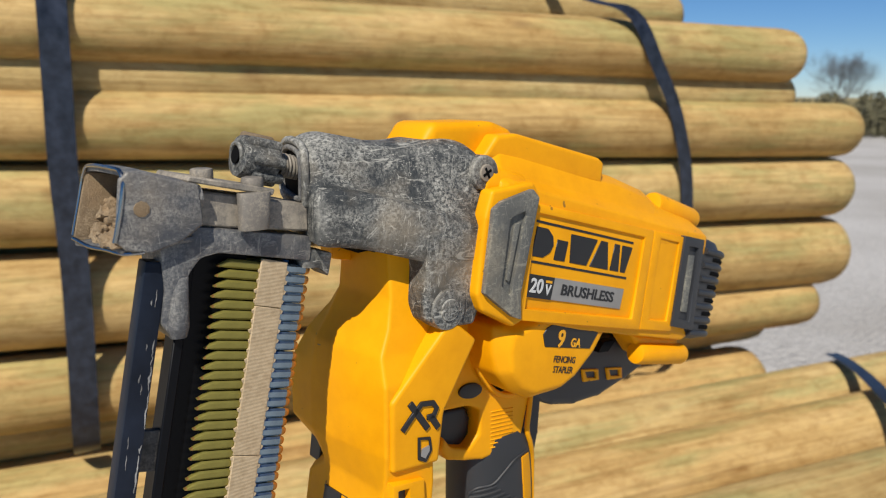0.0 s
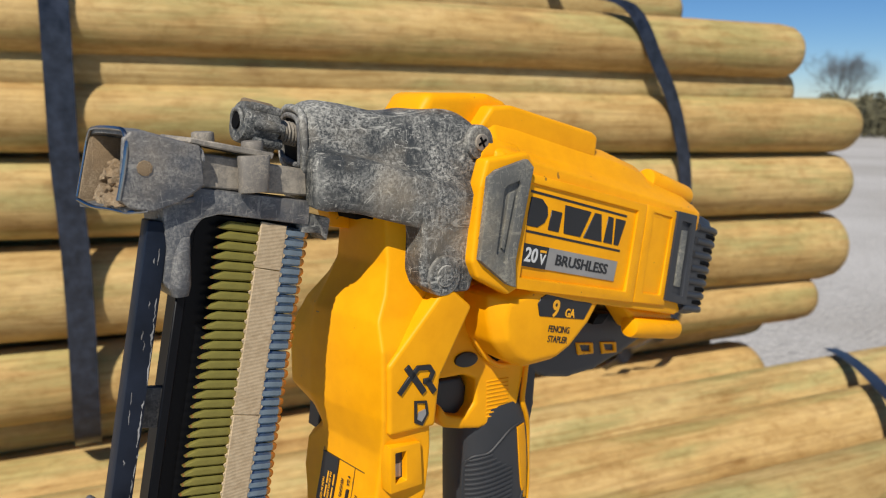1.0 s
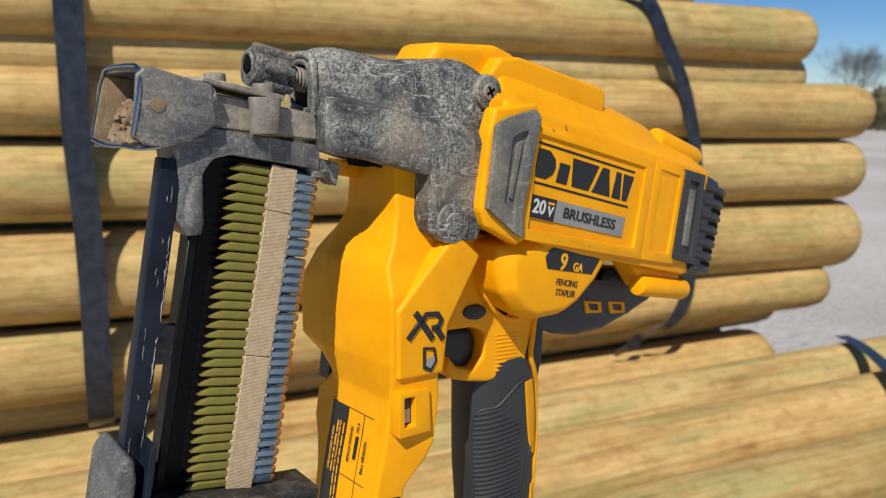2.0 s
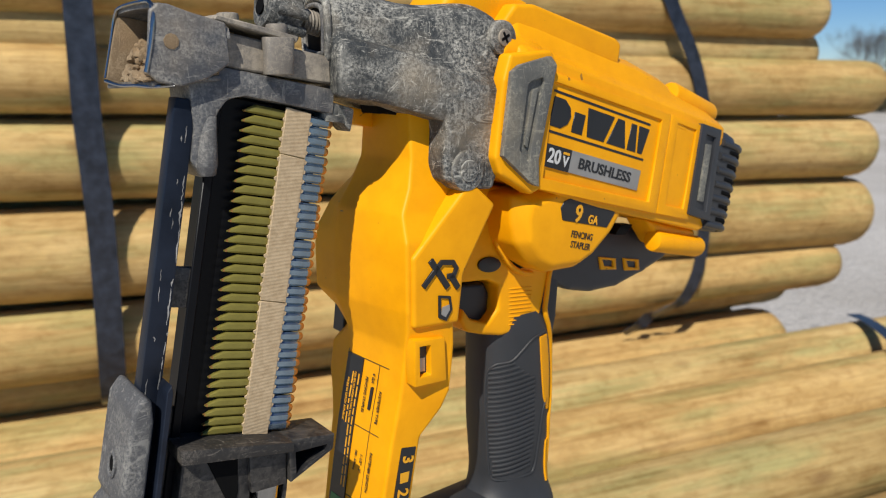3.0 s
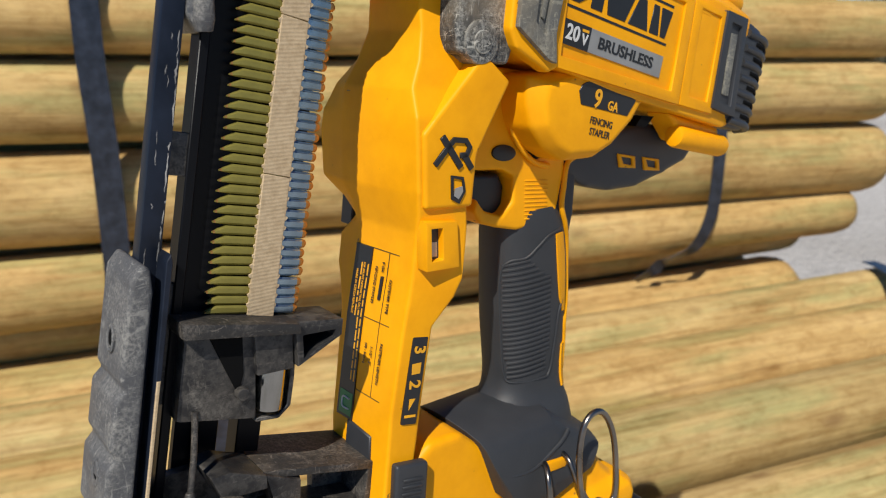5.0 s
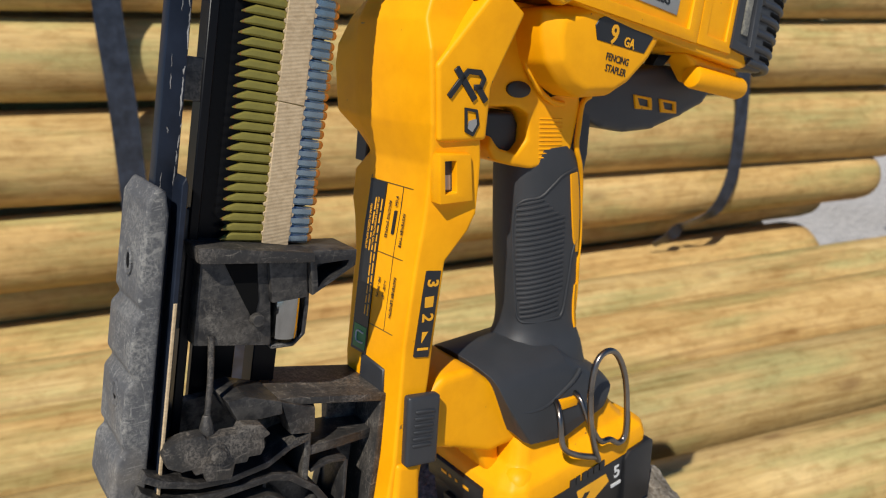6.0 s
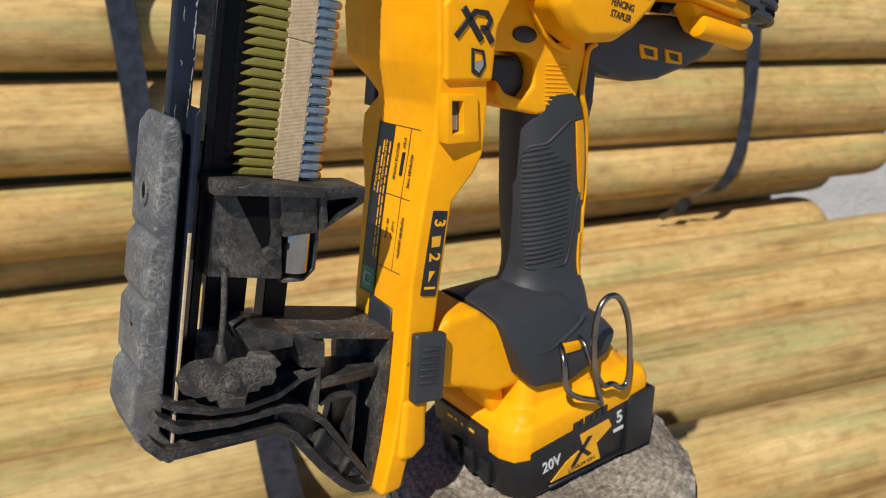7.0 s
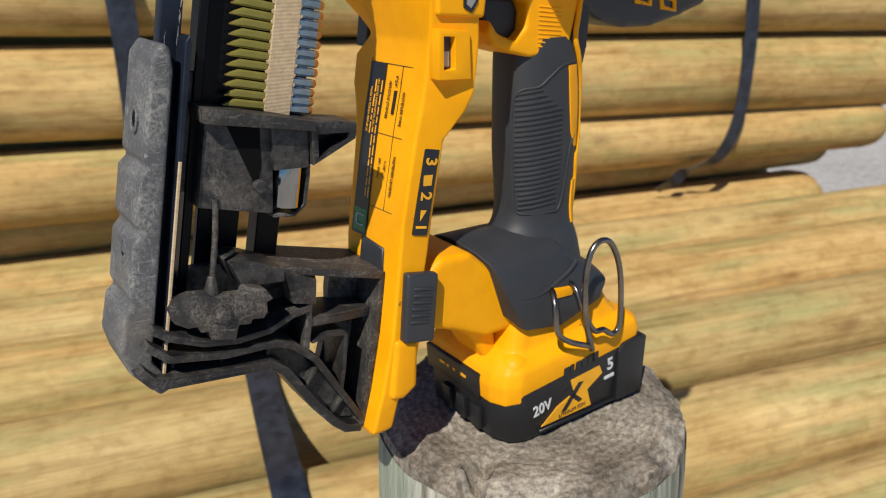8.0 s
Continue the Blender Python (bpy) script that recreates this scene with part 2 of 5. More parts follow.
def prism(poly, d0, d1, bevel=0.0, seg=2, bm=None, sub=0.0):
    """A side outline in millimetres (rearward, up) given thickness from d0 to d1 (millimetres toward the near side)."""
    own = bmesh.new()
    lo = [own.verts.new((s / 1000 - BASE_S, -d0 / 1000, z / 1000 - BASE_Z)) for s, z in poly]
    hi = [own.verts.new((s / 1000 - BASE_S, -d1 / 1000, z / 1000 - BASE_Z)) for s, z in poly]
    k = len(poly)
    own.faces.new(lo)
    own.faces.new(hi[::-1])
    for i in range(k):
        own.faces.new((lo[i], hi[i], hi[(i + 1) % k], lo[(i + 1) % k]))
    bmesh.ops.recalc_face_normals(own, faces=own.faces)
    if bevel:
        bmesh.ops.bevel(own, geom=own.edges[:], offset=bevel / 1000, segments=seg, profile=0.6, affect="EDGES", clamp_overlap=True)
    return join(bm, own)


def join(bm, own):
    if bm is None:
        return own
    tmp = bpy.data.meshes.new("tmp")
    own.to_mesh(tmp)
    own.free()
    bm.from_mesh(tmp)
    bpy.data.meshes.remove(tmp)
    return bm


def rod(a, b, r, n=16, bevel=0.0, bm=None, r2=None):
    """A round bar between two points (s, d, z) in millimetres."""
    own = bmesh.new()
    A = Vector((a[0] / 1000 - BASE_S, -a[1] / 1000, a[2] / 1000 - BASE_Z))
    B = Vector((b[0] / 1000 - BASE_S, -b[1] / 1000, b[2] / 1000 - BASE_Z))
    q = (B - A).to_track_quat("Z", "Y").to_matrix().to_4x4()
    bmesh.ops.create_cone(own, cap_ends=True, segments=n, radius1=r / 1000, radius2=(r if r2 is None else r2) / 1000, depth=(B - A).length)
    if bevel:
        caps = [e for e in own.edges if abs(e.verts[0].co.z - e.verts[1].co.z) < 1e-7]
        bmesh.ops.bevel(own, geom=caps, offset=bevel / 1000, segments=2, profile=0.6, affect="EDGES", clamp_overlap=True)
    own.transform(Matrix.Translation((A + B) / 2) @ q)
    return join(bm, own)


def tube(points, r, n=10, closed=False, bm=None):
    """A bent wire through points (s, d, z) in millimetres, rounded by Catmull-Rom."""
    own = bmesh.new()
    P = [Vector((a[0] / 1000 - BASE_S, -a[1] / 1000, a[2] / 1000 - BASE_Z)) for a in points]
    fine = []
    for i in range(len(P) - 1):
        p0, p1, p2, p3 = P[max(i - 1, 0)], P[i], P[i + 1], P[min(i + 2, len(P) - 1)]
        for k in range(6):
            t = k / 6
            fine.append(0.5 * ((2 * p1) + (p2 - p0) * t + (2 * p0 - 5 * p1 + 4 * p2 - p3) * t * t + (3 * p1 - p0 - 3 * p2 + p3) * t ** 3))
    fine.append(P[-1])
    rings, up = [], Vector((0, 1, 0))
    for i, p in enumerate(fine):
        d = (fine[min(i + 1, len(fine) - 1)] - fine[max(i - 1, 0)]).normalized()
        x = d.cross(up).normalized()
        up = x.cross(d).normalized()
        rings.append([own.verts.new(p + (x * math.cos(2 * math.pi * k / n) + up * math.sin(2 * math.pi * k / n)) * r / 1000) for k in range(n)])
    for a, b in zip(rings, rings[1:]):
        for k in range(n):
            own.faces.new((a[k], a[(k + 1) % n], b[(k + 1) % n], b[k]))
    own.faces.new(rings[0][::-1])
    own.faces.new(rings[-1])
    return join(bm, own)


# ---- ground and distance ----
LDIR = Vector((0.914, 0.4055, 0)).normalized()
MDIR = Vector((-LDIR.y, LDIR.x, 0))


def ground_sheet():
    bm = bmesh.new()
    n, R = 60, 900.0
    rows = []
    for i in range(n + 1):
        row = []
        for j in range(n + 1):
            x = math.copysign(abs(2 * i / n - 1) ** 3, 2 * i / n - 1) * R
            y = math.copysign(abs(2 * j / n - 1) ** 3, 2 * j / n - 1) * R
            row.append(bm.verts.new((x, y, 0.03 * noise.noise((x * 0.3, y * 0.3, 0)) if math.hypot(x, y) > 4 else 0)))
        rows.append(row)
    for i in range(n):
        for j in range(n):
            bm.faces.new((rows[i][j], rows[i + 1][j], rows[i + 1][j + 1], rows[i][j + 1]))
    ob = new("ground", mesh_of("ground", bm, GRAVEL))
    return tagged(ob, "pale grey crushed gravel yard reaching the horizon", "ground", kind="structure")


ground_sheet()


def bare_tree():
    root = thing("bare_tree", (18.9, 37.4, 0.0), "leafless grey tree at the yard's far edge", "tree")
    rng = random.Random(3)
    limbs, trunk = [], bmesh.new()

    def seg(bm, a, b, r0, r1, n=5):
        own = bmesh.new()
        bmesh.ops.create_cone(own, cap_ends=True, segments=n, radius1=r0, radius2=r1, depth=(b - a).length)
        own.transform(Matrix.Translation((a + b) / 2) @ (b - a).to_track_quat("Z", "Y").to_matrix().to_4x4())
        join(bm, own)

    top = Vector((0.05, 0, 1.15))
    seg(trunk, Vector((0, 0, 0)), top, 0.11, 0.08, 8)
    part("trunk", trunk, BARK, root)
    verts, faces = [], []

    def grow(a, d, length, r, depth):
        b = a + d * length
        x = d.orthogonal().normalized()
        y = d.cross(x)
        base = len(verts)
        for p, rr in ((a, r), (b, r * 0.62)):
            for k in range(3):
                t = 2.0944 * k
                verts.append(p + (x * math.cos(t) + y * math.sin(t)) * rr)
        for k in range(3):
            faces.append((base + k, base + (k + 1) % 3, base + 3 + (k + 1) % 3, base + 3 + k))
        if depth:
            for _ in range(3):
                e = (d + Vector((rng.gauss(0, 0.34), rng.gauss(0, 0.34), rng.gauss(0.03, 0.24)))).normalized()
                grow(a + d * length * rng.uniform(0.55, 1.0), e, length * rng.uniform(0.68, 0.84), r * 0.60, depth - 1)

    for k in range(11):
        a = 2 * math.pi * k / 11 + rng.uniform(-0.3, 0.3)
        lean = 0.25 + 0.75 * rng.random()
        grow(top - Vector((0, 0, 0.12 * (k % 4))), Vector((math.cos(a) * lean, math.sin(a) * lean, 1)).normalized(), rng.uniform(0.72, 0.95), 0.021, 6)
    me = bpy.data.meshes.new("crown")
    me.from_pydata(verts, [], faces)
    me.materials.append(BARK)
    ob = new("crown", me)
    ob.parent = root


bare_tree()


def scrub_row():
    rng = random.Random(9)
    verts, faces = [], []
    for _ in range(5200):
        t = rng.random()
        ang = radians(90 - (22.5 + 16 * rng.random()))
        dist = rng.choice((33, 36, 44)) + rng.uniform(-1.5, 1.5)
        hmax = 0.75 + 0.75 * abs(noise.noise((ang * 22, dist * 0.2, 0))) * 2
        c = Vector((math.cos(ang) * dist, math.sin(ang) * dist, hmax * t ** 0.8))
        sz = rng.uniform(0.05, 0.16)
        for _ in range(2):
            q = Euler((rng.uniform(0, 6), rng.uniform(0, 6), rng.uniform(0, 6))).to_matrix()
            o = Vector((rng.gauss(0, 0.12), rng.gauss(0, 0.12), rng.gauss(0, 0.06)))
            b = len(verts)
            for x, y in ((-1, -0.4), (1, -0.3), (0.1, 1)):
                p = c + o + q @ Vector((x * sz, y * sz, 0))
                verts.append((p.x, p.y, max(0.0, p.z)))
            faces.append((b, b + 1, b + 2))
    me = bpy.data.meshes.new("scrub")
    me.from_pydata(verts, [], faces)
    me.materials.append(SCRUB)
    return tagged(new("scrub", me), "dry brown scrub along the yard's far edge", "scrub", kind="stuff")


scrub_row()


# ---- stacked posts ----
def log_mesh(length, ra, rb, seed, sides=26, steps=26):
    """A peeled round post along +x with domed ends, slight bow, taper and flats."""
    rng = random.Random(seed)
    bm = bmesh.new()
    bowy, bowz, ph = rng.uniform(-0.008, 0.008), rng.uniform(-0.006, 0.006), rng.uniform(0, 9)
    rings = []
    stations = [(0, 0.66), (0.007, 0.83), (0.022, 0.945), (0.055, 1.0)]
    xs = [(x, f) for x, f in stations] + [(0.055 + (length - 0.11) * i / steps, 1.0) for i in range(1, steps)] + [(length - x, f) for x, f in reversed(stations)]
    for x, f in xs:
        t = x / length
        r = (ra + (rb - ra) * t) * f
        cy, cz = bowy * math.sin(math.pi * t), bowz * math.sin(math.pi * t + ph * 0.1)
        ring = []
        for k in range(sides):
            a = 2 * math.pi * k / sides
            w = 1 + 0.022 * noise.noise((x * 1.6 + ph, math.cos(a) * 1.1, math.sin(a) * 1.1 + seed)) + 0.012 * noise.noise((x * 7 + ph, math.cos(a) * 3, math.sin(a) * 3))
            ring.append(bm.verts.new((x, cy + r * w * math.cos(a), cz + r * w * math.sin(a))))
        rings.append(ring)
    for a, b in zip(rings, rings[1:]):
        for k in range(sides):
            bm.faces.new((a[k], a[(k + 1) % sides], b[(k + 1) % sides], b[k]))
    bm.faces.new(rings[0][::-1])
    bm.faces.new(rings[-1])
    return mesh_of("log", bm, LOGWOOD, angle=60)


def log(u0, z0, r0, u1, z1, r1, q, seed, label, group):
    """A post from u0 to u1 along the stack, its axis q behind the origin line."""
    a = LDIR * u0 + MDIR * q + Vector((0, 0, z0))
    b = LDIR * u1 + MDIR * q + Vector((0, 0, z1))
    ob = new("timber_post", log_mesh((b - a).length, r0, r1, seed))
    turn = (b - a).to_track_quat("X", "Z").to_matrix().to_4x4()
    ob.matrix_world = Matrix.Translation(a) @ turn
    return tagged(ob, label, "post", group)


UPPER = [
    # right end, height and radius there, height and radius at the near end, depth behind the face
    (1.43, 1.655, 0.068, 1.668, 0.066, 0.19),
    (1.67, 1.554, 0.069, 1.565, 0.062, 0.0),
    (1.69, 1.455, 0.056, 1.478, 0.054, 0.045),
    (1.91, 1.362, 0.074, 1.396, 0.060, 0.0),
    (1.90, 1.200, 0.084, 1.260, 0.073, 0.0),
    (1.915, 1.020, 0.098, 1.079, 0.086, 0.0),
    (1.83, 0.882, 0.066, 0.905, 0.072, 0.02),
    (1.74, 0.812, 0.060, 0.808, 0.062, 0.12),
]
FACE = 1.46
for i, (u1, z1, r1, z0, r0, back) in enumerate(UPPER):
    k = (0.58 + (i % 3) * 0.12) / (u1 + 0.1)
    log(-0.1 - k * (u1 + 0.1), z0 + k * (z0 - z1), r0 + k * (r0 - r1) * 0.5, u1, z1, r1, FACE + back + r1, 11 + i,
        "pale yellow treated round timber post in a strapped bundle", "posts in the upper bundle")
for i in range(12):
    row, col = i % 6, i // 6
    log(-0.6, 1.58 - row * 0.145, 0.074, 1.78 - 0.04 * (i % 3), 1.56 - row * 0.145, 0.074, FACE + 0.24 + 0.155 * col + (0.02 if row % 2 else 0), 40 + i,
        "pale yellow treated round timber post in the bundle's inner rows", "posts in the upper bundle")

LOWER = [(1.99, 0.655, 0.105), (1.80, 0.655, 0.105), (1.59, 0.655, 0.105), (1.388, 0.655, 0.099), (1.212, 0.650, 0.094), (1.024, 0.630, 0.083), (0.796, 0.598, 0.089), (0.618, 0.568, 0.072)]
for i, (q, z, r) in enumerate(LOWER):
    u0 = -1.0 if i < 7 else 0.26
    log(u0, z, r, 2.25 + 0.1 * (i % 2) if i > 2 else 1.68, z - 0.01, r, q, 70 + i, "thick pale treated round timber post in the lower stack", "posts in the lower stack")
for i in range(12):
    row, col = i % 3, i // 3
    log(-0.9, 0.40 - row * 0.15 if row < 2 else 0.105, 0.09, 2.2, 0.40 - row * 0.15 if row < 2 else 0.105, 0.09, 0.86 + col * 0.215, 90 + i,
        "thick pale treated round timber post low in the stack", "posts in the lower stack")


# ---- the standing post ----
def stump():
    root = thing("standing_post", (0.031, 0.386, 0.0), "grey weathered round fence post standing upright, cracked top", "post")
    bm = bmesh.new()
    n, H, R = 72, 1.060, 0.0965
    rings = []
    for z, f in [(0, 1.03), (0.3, 1.02), (0.6, 1.01), (0.85, 1.0), (0.95, 1.0), (1.0, 1.0), (1.03, 0.995), (1.046, 0.985)]:
        ring = []
        for k in range(n):
            a = 2 * math.pi * k / n
            w = 1 + 0.03 * noise.noise((math.cos(a) * 1.3, math.sin(a) * 1.3, z * 0.6)) + 0.012 * noise.noise((math.cos(a) * 9, math.sin(a) * 9, z * 1.2))
            ring.append(bm.verts.new((R * f * w * math.cos(a), R * f * w * math.sin(a), z)))
        rings.append(ring)
    for a, b in zip(rings, rings[1:]):
        for k in range(n):
            bm.faces.new((a[k], a[(k + 1) % n], b[(k + 1) % n], b[k]))
    part("shaft", bm, POSTSIDE, root)
    verts, faces = [], []
    steps, m = 46, 200
    crack = radians(-114)
    for i in range(steps + 1):
        f = 1 - i / steps * 0.985
        for k in range(m):
            a = 2 * math.pi * k / m
            w = 1 + 0.03 * noise.noise((math.cos(a) * 1.3, math.sin(a) * 1.3, 1.05 * 0.6)) + 0.012 * noise.noise((math.cos(a) * 9, math.sin(a) * 9, 1.26))
            x, y = R * f * w * math.cos(a) * 0.985, R * f * w * math.sin(a) * 0.985
            z = H - 0.0025 - 0.012 * max(0, f - 0.88) / 0.12 * (0.6 + noise.noise((a * 5, 0, 2)))
            z += 0.0012 * noise.noise((x * 60, y * 60, 0)) + 0.0009 * noise.noise((x * 240, y * 240, 3)) + 0.0008 * noise.noise((x * 700, y * 700, 5))
            z -= 0.007 * max(0, noise.noise((a * 2.2, 0, 8))) * max(0, f - 0.6) / 0.4
            dd = abs((a - crack + math.pi) % (2 * math.pi) - math.pi) + 0.05 * noise.noise((f * 14, 3, 0))
            if f > 0.66:
                z -= 0.034 * max(0, 1 - dd / 0.10) * (f - 0.66) / 0.34
            z += 0.0022 * abs(noise.noise((x * 150, y * 150, 9))) * max(0, f - 0.7) / 0.3
            verts.append((x, y, min(z, H - 0.0003) if i else 1.040))
    for i in range(steps):
        for k in range(m):
            faces.append((i * m + k, i * m + (k + 1) % m, (i + 1) * m + (k + 1) % m, (i + 1) * m + k))
    faces.append(tuple(steps * m + k for k in range(m)))
    me = bpy.data.meshes.new("sawn_top")
    me.from_pydata(verts, [], faces)
    bm = bmesh.new()
    bm.from_mesh(me)
    bpy.data.meshes.remove(me)
    part("sawn_top", bm, ENDGRAIN, root, "grey furry sawn end grain with a dark crack")


stump()


# ---- the fencing stapler: helpers ----
def mm(s, d, z):
    return Vector((s / 1000 - BASE_S, -d / 1000, z / 1000 - BASE_Z))


def ring_frame(outer, inner, d0, d1, bm=None):
    """A flat frame between two side outlines with as many corners."""
    own = bmesh.new()
    k = len(outer)
    v = [[own.verts.new(mm(s, d, z)) for s, z in poly] for poly, d in ((outer, d0), (outer, d1), (inner, d1), (inner, d0))]
    for a, b in ((0, 1), (1, 2), (2, 3), (3, 0)):
        for i in range(k):
            own.faces.new((v[a][i], v[a][(i + 1) % k], v[b][(i + 1) % k], v[b][i]))
    bmesh.ops.recalc_face_normals(own, faces=own.faces)
    sharp = [e for e in own.edges if e.calc_face_angle(0) > 0.6]
    bmesh.ops.bevel(own, geom=sharp, offset=0.0006, segments=2, profile=0.6, affect="EDGES", clamp_overlap=True)
    return join(bm, own)


def loft(rings, bevel=0.0, seg=2, bm=None, limit=0.35):
    """Rings of (s, d, z) millimetres, all with the same count, closed at both ends."""
    own = bmesh.new()
    R = [[own.verts.new(mm(*p)) for p in ring] for ring in rings]
    k = len(R[0])
    for a, b in zip(R, R[1:]):
        for i in range(k):
            own.faces.new((a[i], a[(i + 1) % k], b[(i + 1) % k], b[i]))
    own.faces.new(R[0][::-1])
    own.faces.new(R[-1])
    bmesh.ops.recalc_face_normals(own, faces=own.faces)
    if bevel:
        sharp = [e for e in own.edges if e.calc_face_angle(0) > limit]
        bmesh.ops.bevel(own, geom=sharp, offset=bevel / 1000, segments=seg, profile=0.6, affect="EDGES", clamp_overlap=True)
    return join(bm, own)


def oval(cs, cd, a, b, z, n=28, power=2.6, tilt=0.0):
    out = []
    for k in range(n):
        t = 2 * math.pi * k / n
        c, s = math.cos(t), math.sin(t)
        x = math.copysign(abs(c) ** (2 / power), c) * a
        out.append((cs + x, cd + math.copysign(abs(s) ** (2 / power), s) * b, z + tilt * x))
    return out


def smooth(rings, k=3):
    """More rings between the given ones, on a smooth curve."""
    V = [[Vector(p) for p in ring] for ring in rings]
    out = []
    for i in range(len(V) - 1):
        a, b, c, d = V[max(i - 1, 0)], V[i], V[i + 1], V[min(i + 2, len(V) - 1)]
        for j in range(k):
            t = j / k
            out.append([tuple(0.5 * (2 * q + (r - p) * t + (2 * p - 5 * q + 4 * r - w) * t * t + (3 * q - p - 3 * r + w) * t ** 3)) for p, q, r, w in zip(a, b, c, d)])
    out.append([tuple(p) for p in V[-1]])
    return out


def band(points, thick, d0, d1, bevel=0.4, bm=None):
    """A strip of even thickness along a side outline."""
    up, dn = [], []
    for i, (s, z) in enumerate(points):
        a, b = points[max(i - 1, 0)], points[min(i + 1, len(points) - 1)]
        l = math.hypot(b[0] - a[0], b[1] - a[1])
        nx, nz = -(b[1] - a[1]) / l * thick / 2, (b[0] - a[0]) / l * thick / 2
        up.append((s + nx, z + nz))
        dn.append((s - nx, z - nz))
    return prism(up + dn[::-1], d0, d1, bevel, 1, bm)


COS, SIN = math.cos(radians(14.6)), math.sin(radians(14.6))


def bar(u, v):
    """Along the barrel from the wordmark's upper corner: u rearward, v up."""
    return (260 + u * COS + v * SIN, 1396 - u * SIN + v * COS)


def quad(u0, v0, u1, v1, lean=0.0):
    return [bar(u0, v0), bar(u1, v0), bar(u1 + lean, v1), bar(u0 + lean, v1)]


MC, MS = math.cos(radians(11.5)), math.sin(radians(11.5))


def mag(u, v):
    """In the magazine: u rearward from the staple points, v down along it."""
    return (114 + u * MC - v * MS, 1388 - u * MS - v * MC)


def lettering(body, size, origin, xdir, ydir, material, parent, name="lettering", label="", deep=0.00012, squeeze=1.0):
    cu = bpy.data.curves.new("type", "FONT")
    cu.body, cu.size, cu.extrude = body, size / 1000, deep
    cu.offset = size * 0.000022 if size > 5.5 else size * 0.000008 if size > 4 else 0.0
    cu.align_x, cu.align_y = "CENTER", "CENTER"
    cu.resolution_u = 3
    tmp = bpy.data.objects.new("type", cu)
    scene.collection.objects.link(tmp)
    bpy.context.view_layer.update()
    me = bpy.data.meshes.new_from_object(tmp.evaluated_get(bpy.context.evaluated_depsgraph_get()))
    bpy.data.objects.remove(tmp)
    bpy.data.curves.remove(cu)
    X, Y = Vector(xdir).normalized(), Vector(ydir).normalized()
    Z = X.cross(Y)
    m = Matrix((X, Y, Z)).transposed().to_4x4()
    m.translation = mm(*origin)
    me.transform(m @ Matrix.Diagonal((squeeze, 1, 1, 1)))
    me.name = name
    me.materials.clear()
    me.materials.append(material)
    ob = new(name, me)
    ob.parent = parent
    return tagged(ob, label) if label else ob


BX, BY = (COS, 0, -SIN), (SIN, 0, COS)

# ---- the fencing stapler ----
tool = thing("fencing_stapler", (-0.1768 + 0.7716 * BASE_S, 0.2145 + 0.6361 * BASE_S, BASE_Z),
             "dusty yellow and black cordless fencing stapler standing on a post", "power tool", rz=39.5)

# motor housing, lofted across the barrel: outline from low to high on both sides
SEC = [(-36, -52), (30, -52), (31, -30), (31, 4), (30, 13), (23.5, 17.5), (19, 28), (11, 33), (-19, 33), (-28, 26), (-35, 12), (-38, 0), (-38, -30)]


def barrel_ring(u, top, low, wide=1.0):
    pts = []
    for d, v in SEC:
        vv = v * (top / 34 if v > 18 else low / 52 if v < 0 else 1)
        s, z = bar(u, vv)
        pts.append((s, (d + 4) * wide - 4, z))
    return pts


rings = [barrel_ring(-25, 30, 42, 0.94), barrel_ring(-21, 32, 45, 1), barrel_ring(-6, 33, 47), barrel_ring(50, 33, 50),
         barrel_ring(70, 34, 50), barrel_ring(101, 31.5, 50), barrel_ring(106, 28, 50), barrel_ring(144, 25, 50), barrel_ring(150, 21, 48, 0.97)]
housing = part("motor_housing", loft(rings, 1.4, 3, None, 0.3), YELLOW, tool)
part("top_ridge", prism([(206, 1416), (208, 1432), (214, 1441), (250, 1441), (262, 1437), (268, 1428), (268, 1416)], -19, 11, 5, 4), YELLOW, housing)
part("top_hump", prism([bar(-30, 22), bar(-24, 34), bar(-12, 37.5), bar(50, 39), bar(55, 37.5), bar(56.5, 26)], -20, 19, 3.6, 5), YELLOW, housing)
part("screw_tube", rod((232, 19, 1415), (257, 19, 1409), 8.4, 24, 2.2), YELLOW, housing)
part("screw_boss", rod((*[bar(112, 25)[0]], 12, bar(112, 25)[1]), (bar(156, 22)[0], 12, bar(156, 22)[1]), 7, 24, 2.5), YELLOW, housing)
part("screw_boss", rod((352, 23, 1309), (398, 23, 1299), 6.4, 24, 2.5), YELLOW, housing)
part("boss_neck", prism([(346, 1322), (394, 1310), (394, 1298), (362, 1304)], 6, 24, 3, 3), YELLOW, housing)
part("collar", prism([(230, 1412), (256, 1414), (260, 1408), (251, 1349), (245, 1347), (225, 1358), (221.5, 1366), (226, 1400)], 24, 32.6, 2.2, 4), YELLOW, housing)
part("side_frame", ring_frame([(254, 1405), (351, 1381), (342, 1327), (247, 1350)], [(259, 1399.5), (343, 1378.5), (335, 1334.5), (252.5, 1354.5)], 29, 32.4), YELLOW, housing)
part("side_frame", ring_frame([(352, 1381), (381, 1374), (373, 1320), (343, 1327)], [(358, 1376), (376, 1371.5), (368, 1327), (351, 1331)], 29, 32), YELLOW, housing)
part("panel_notch", prism([bar(96, 7), bar(109, 7), bar(109, 3.5), bar(96, 3.5)], 29, 31.2), YELLOW, housing)

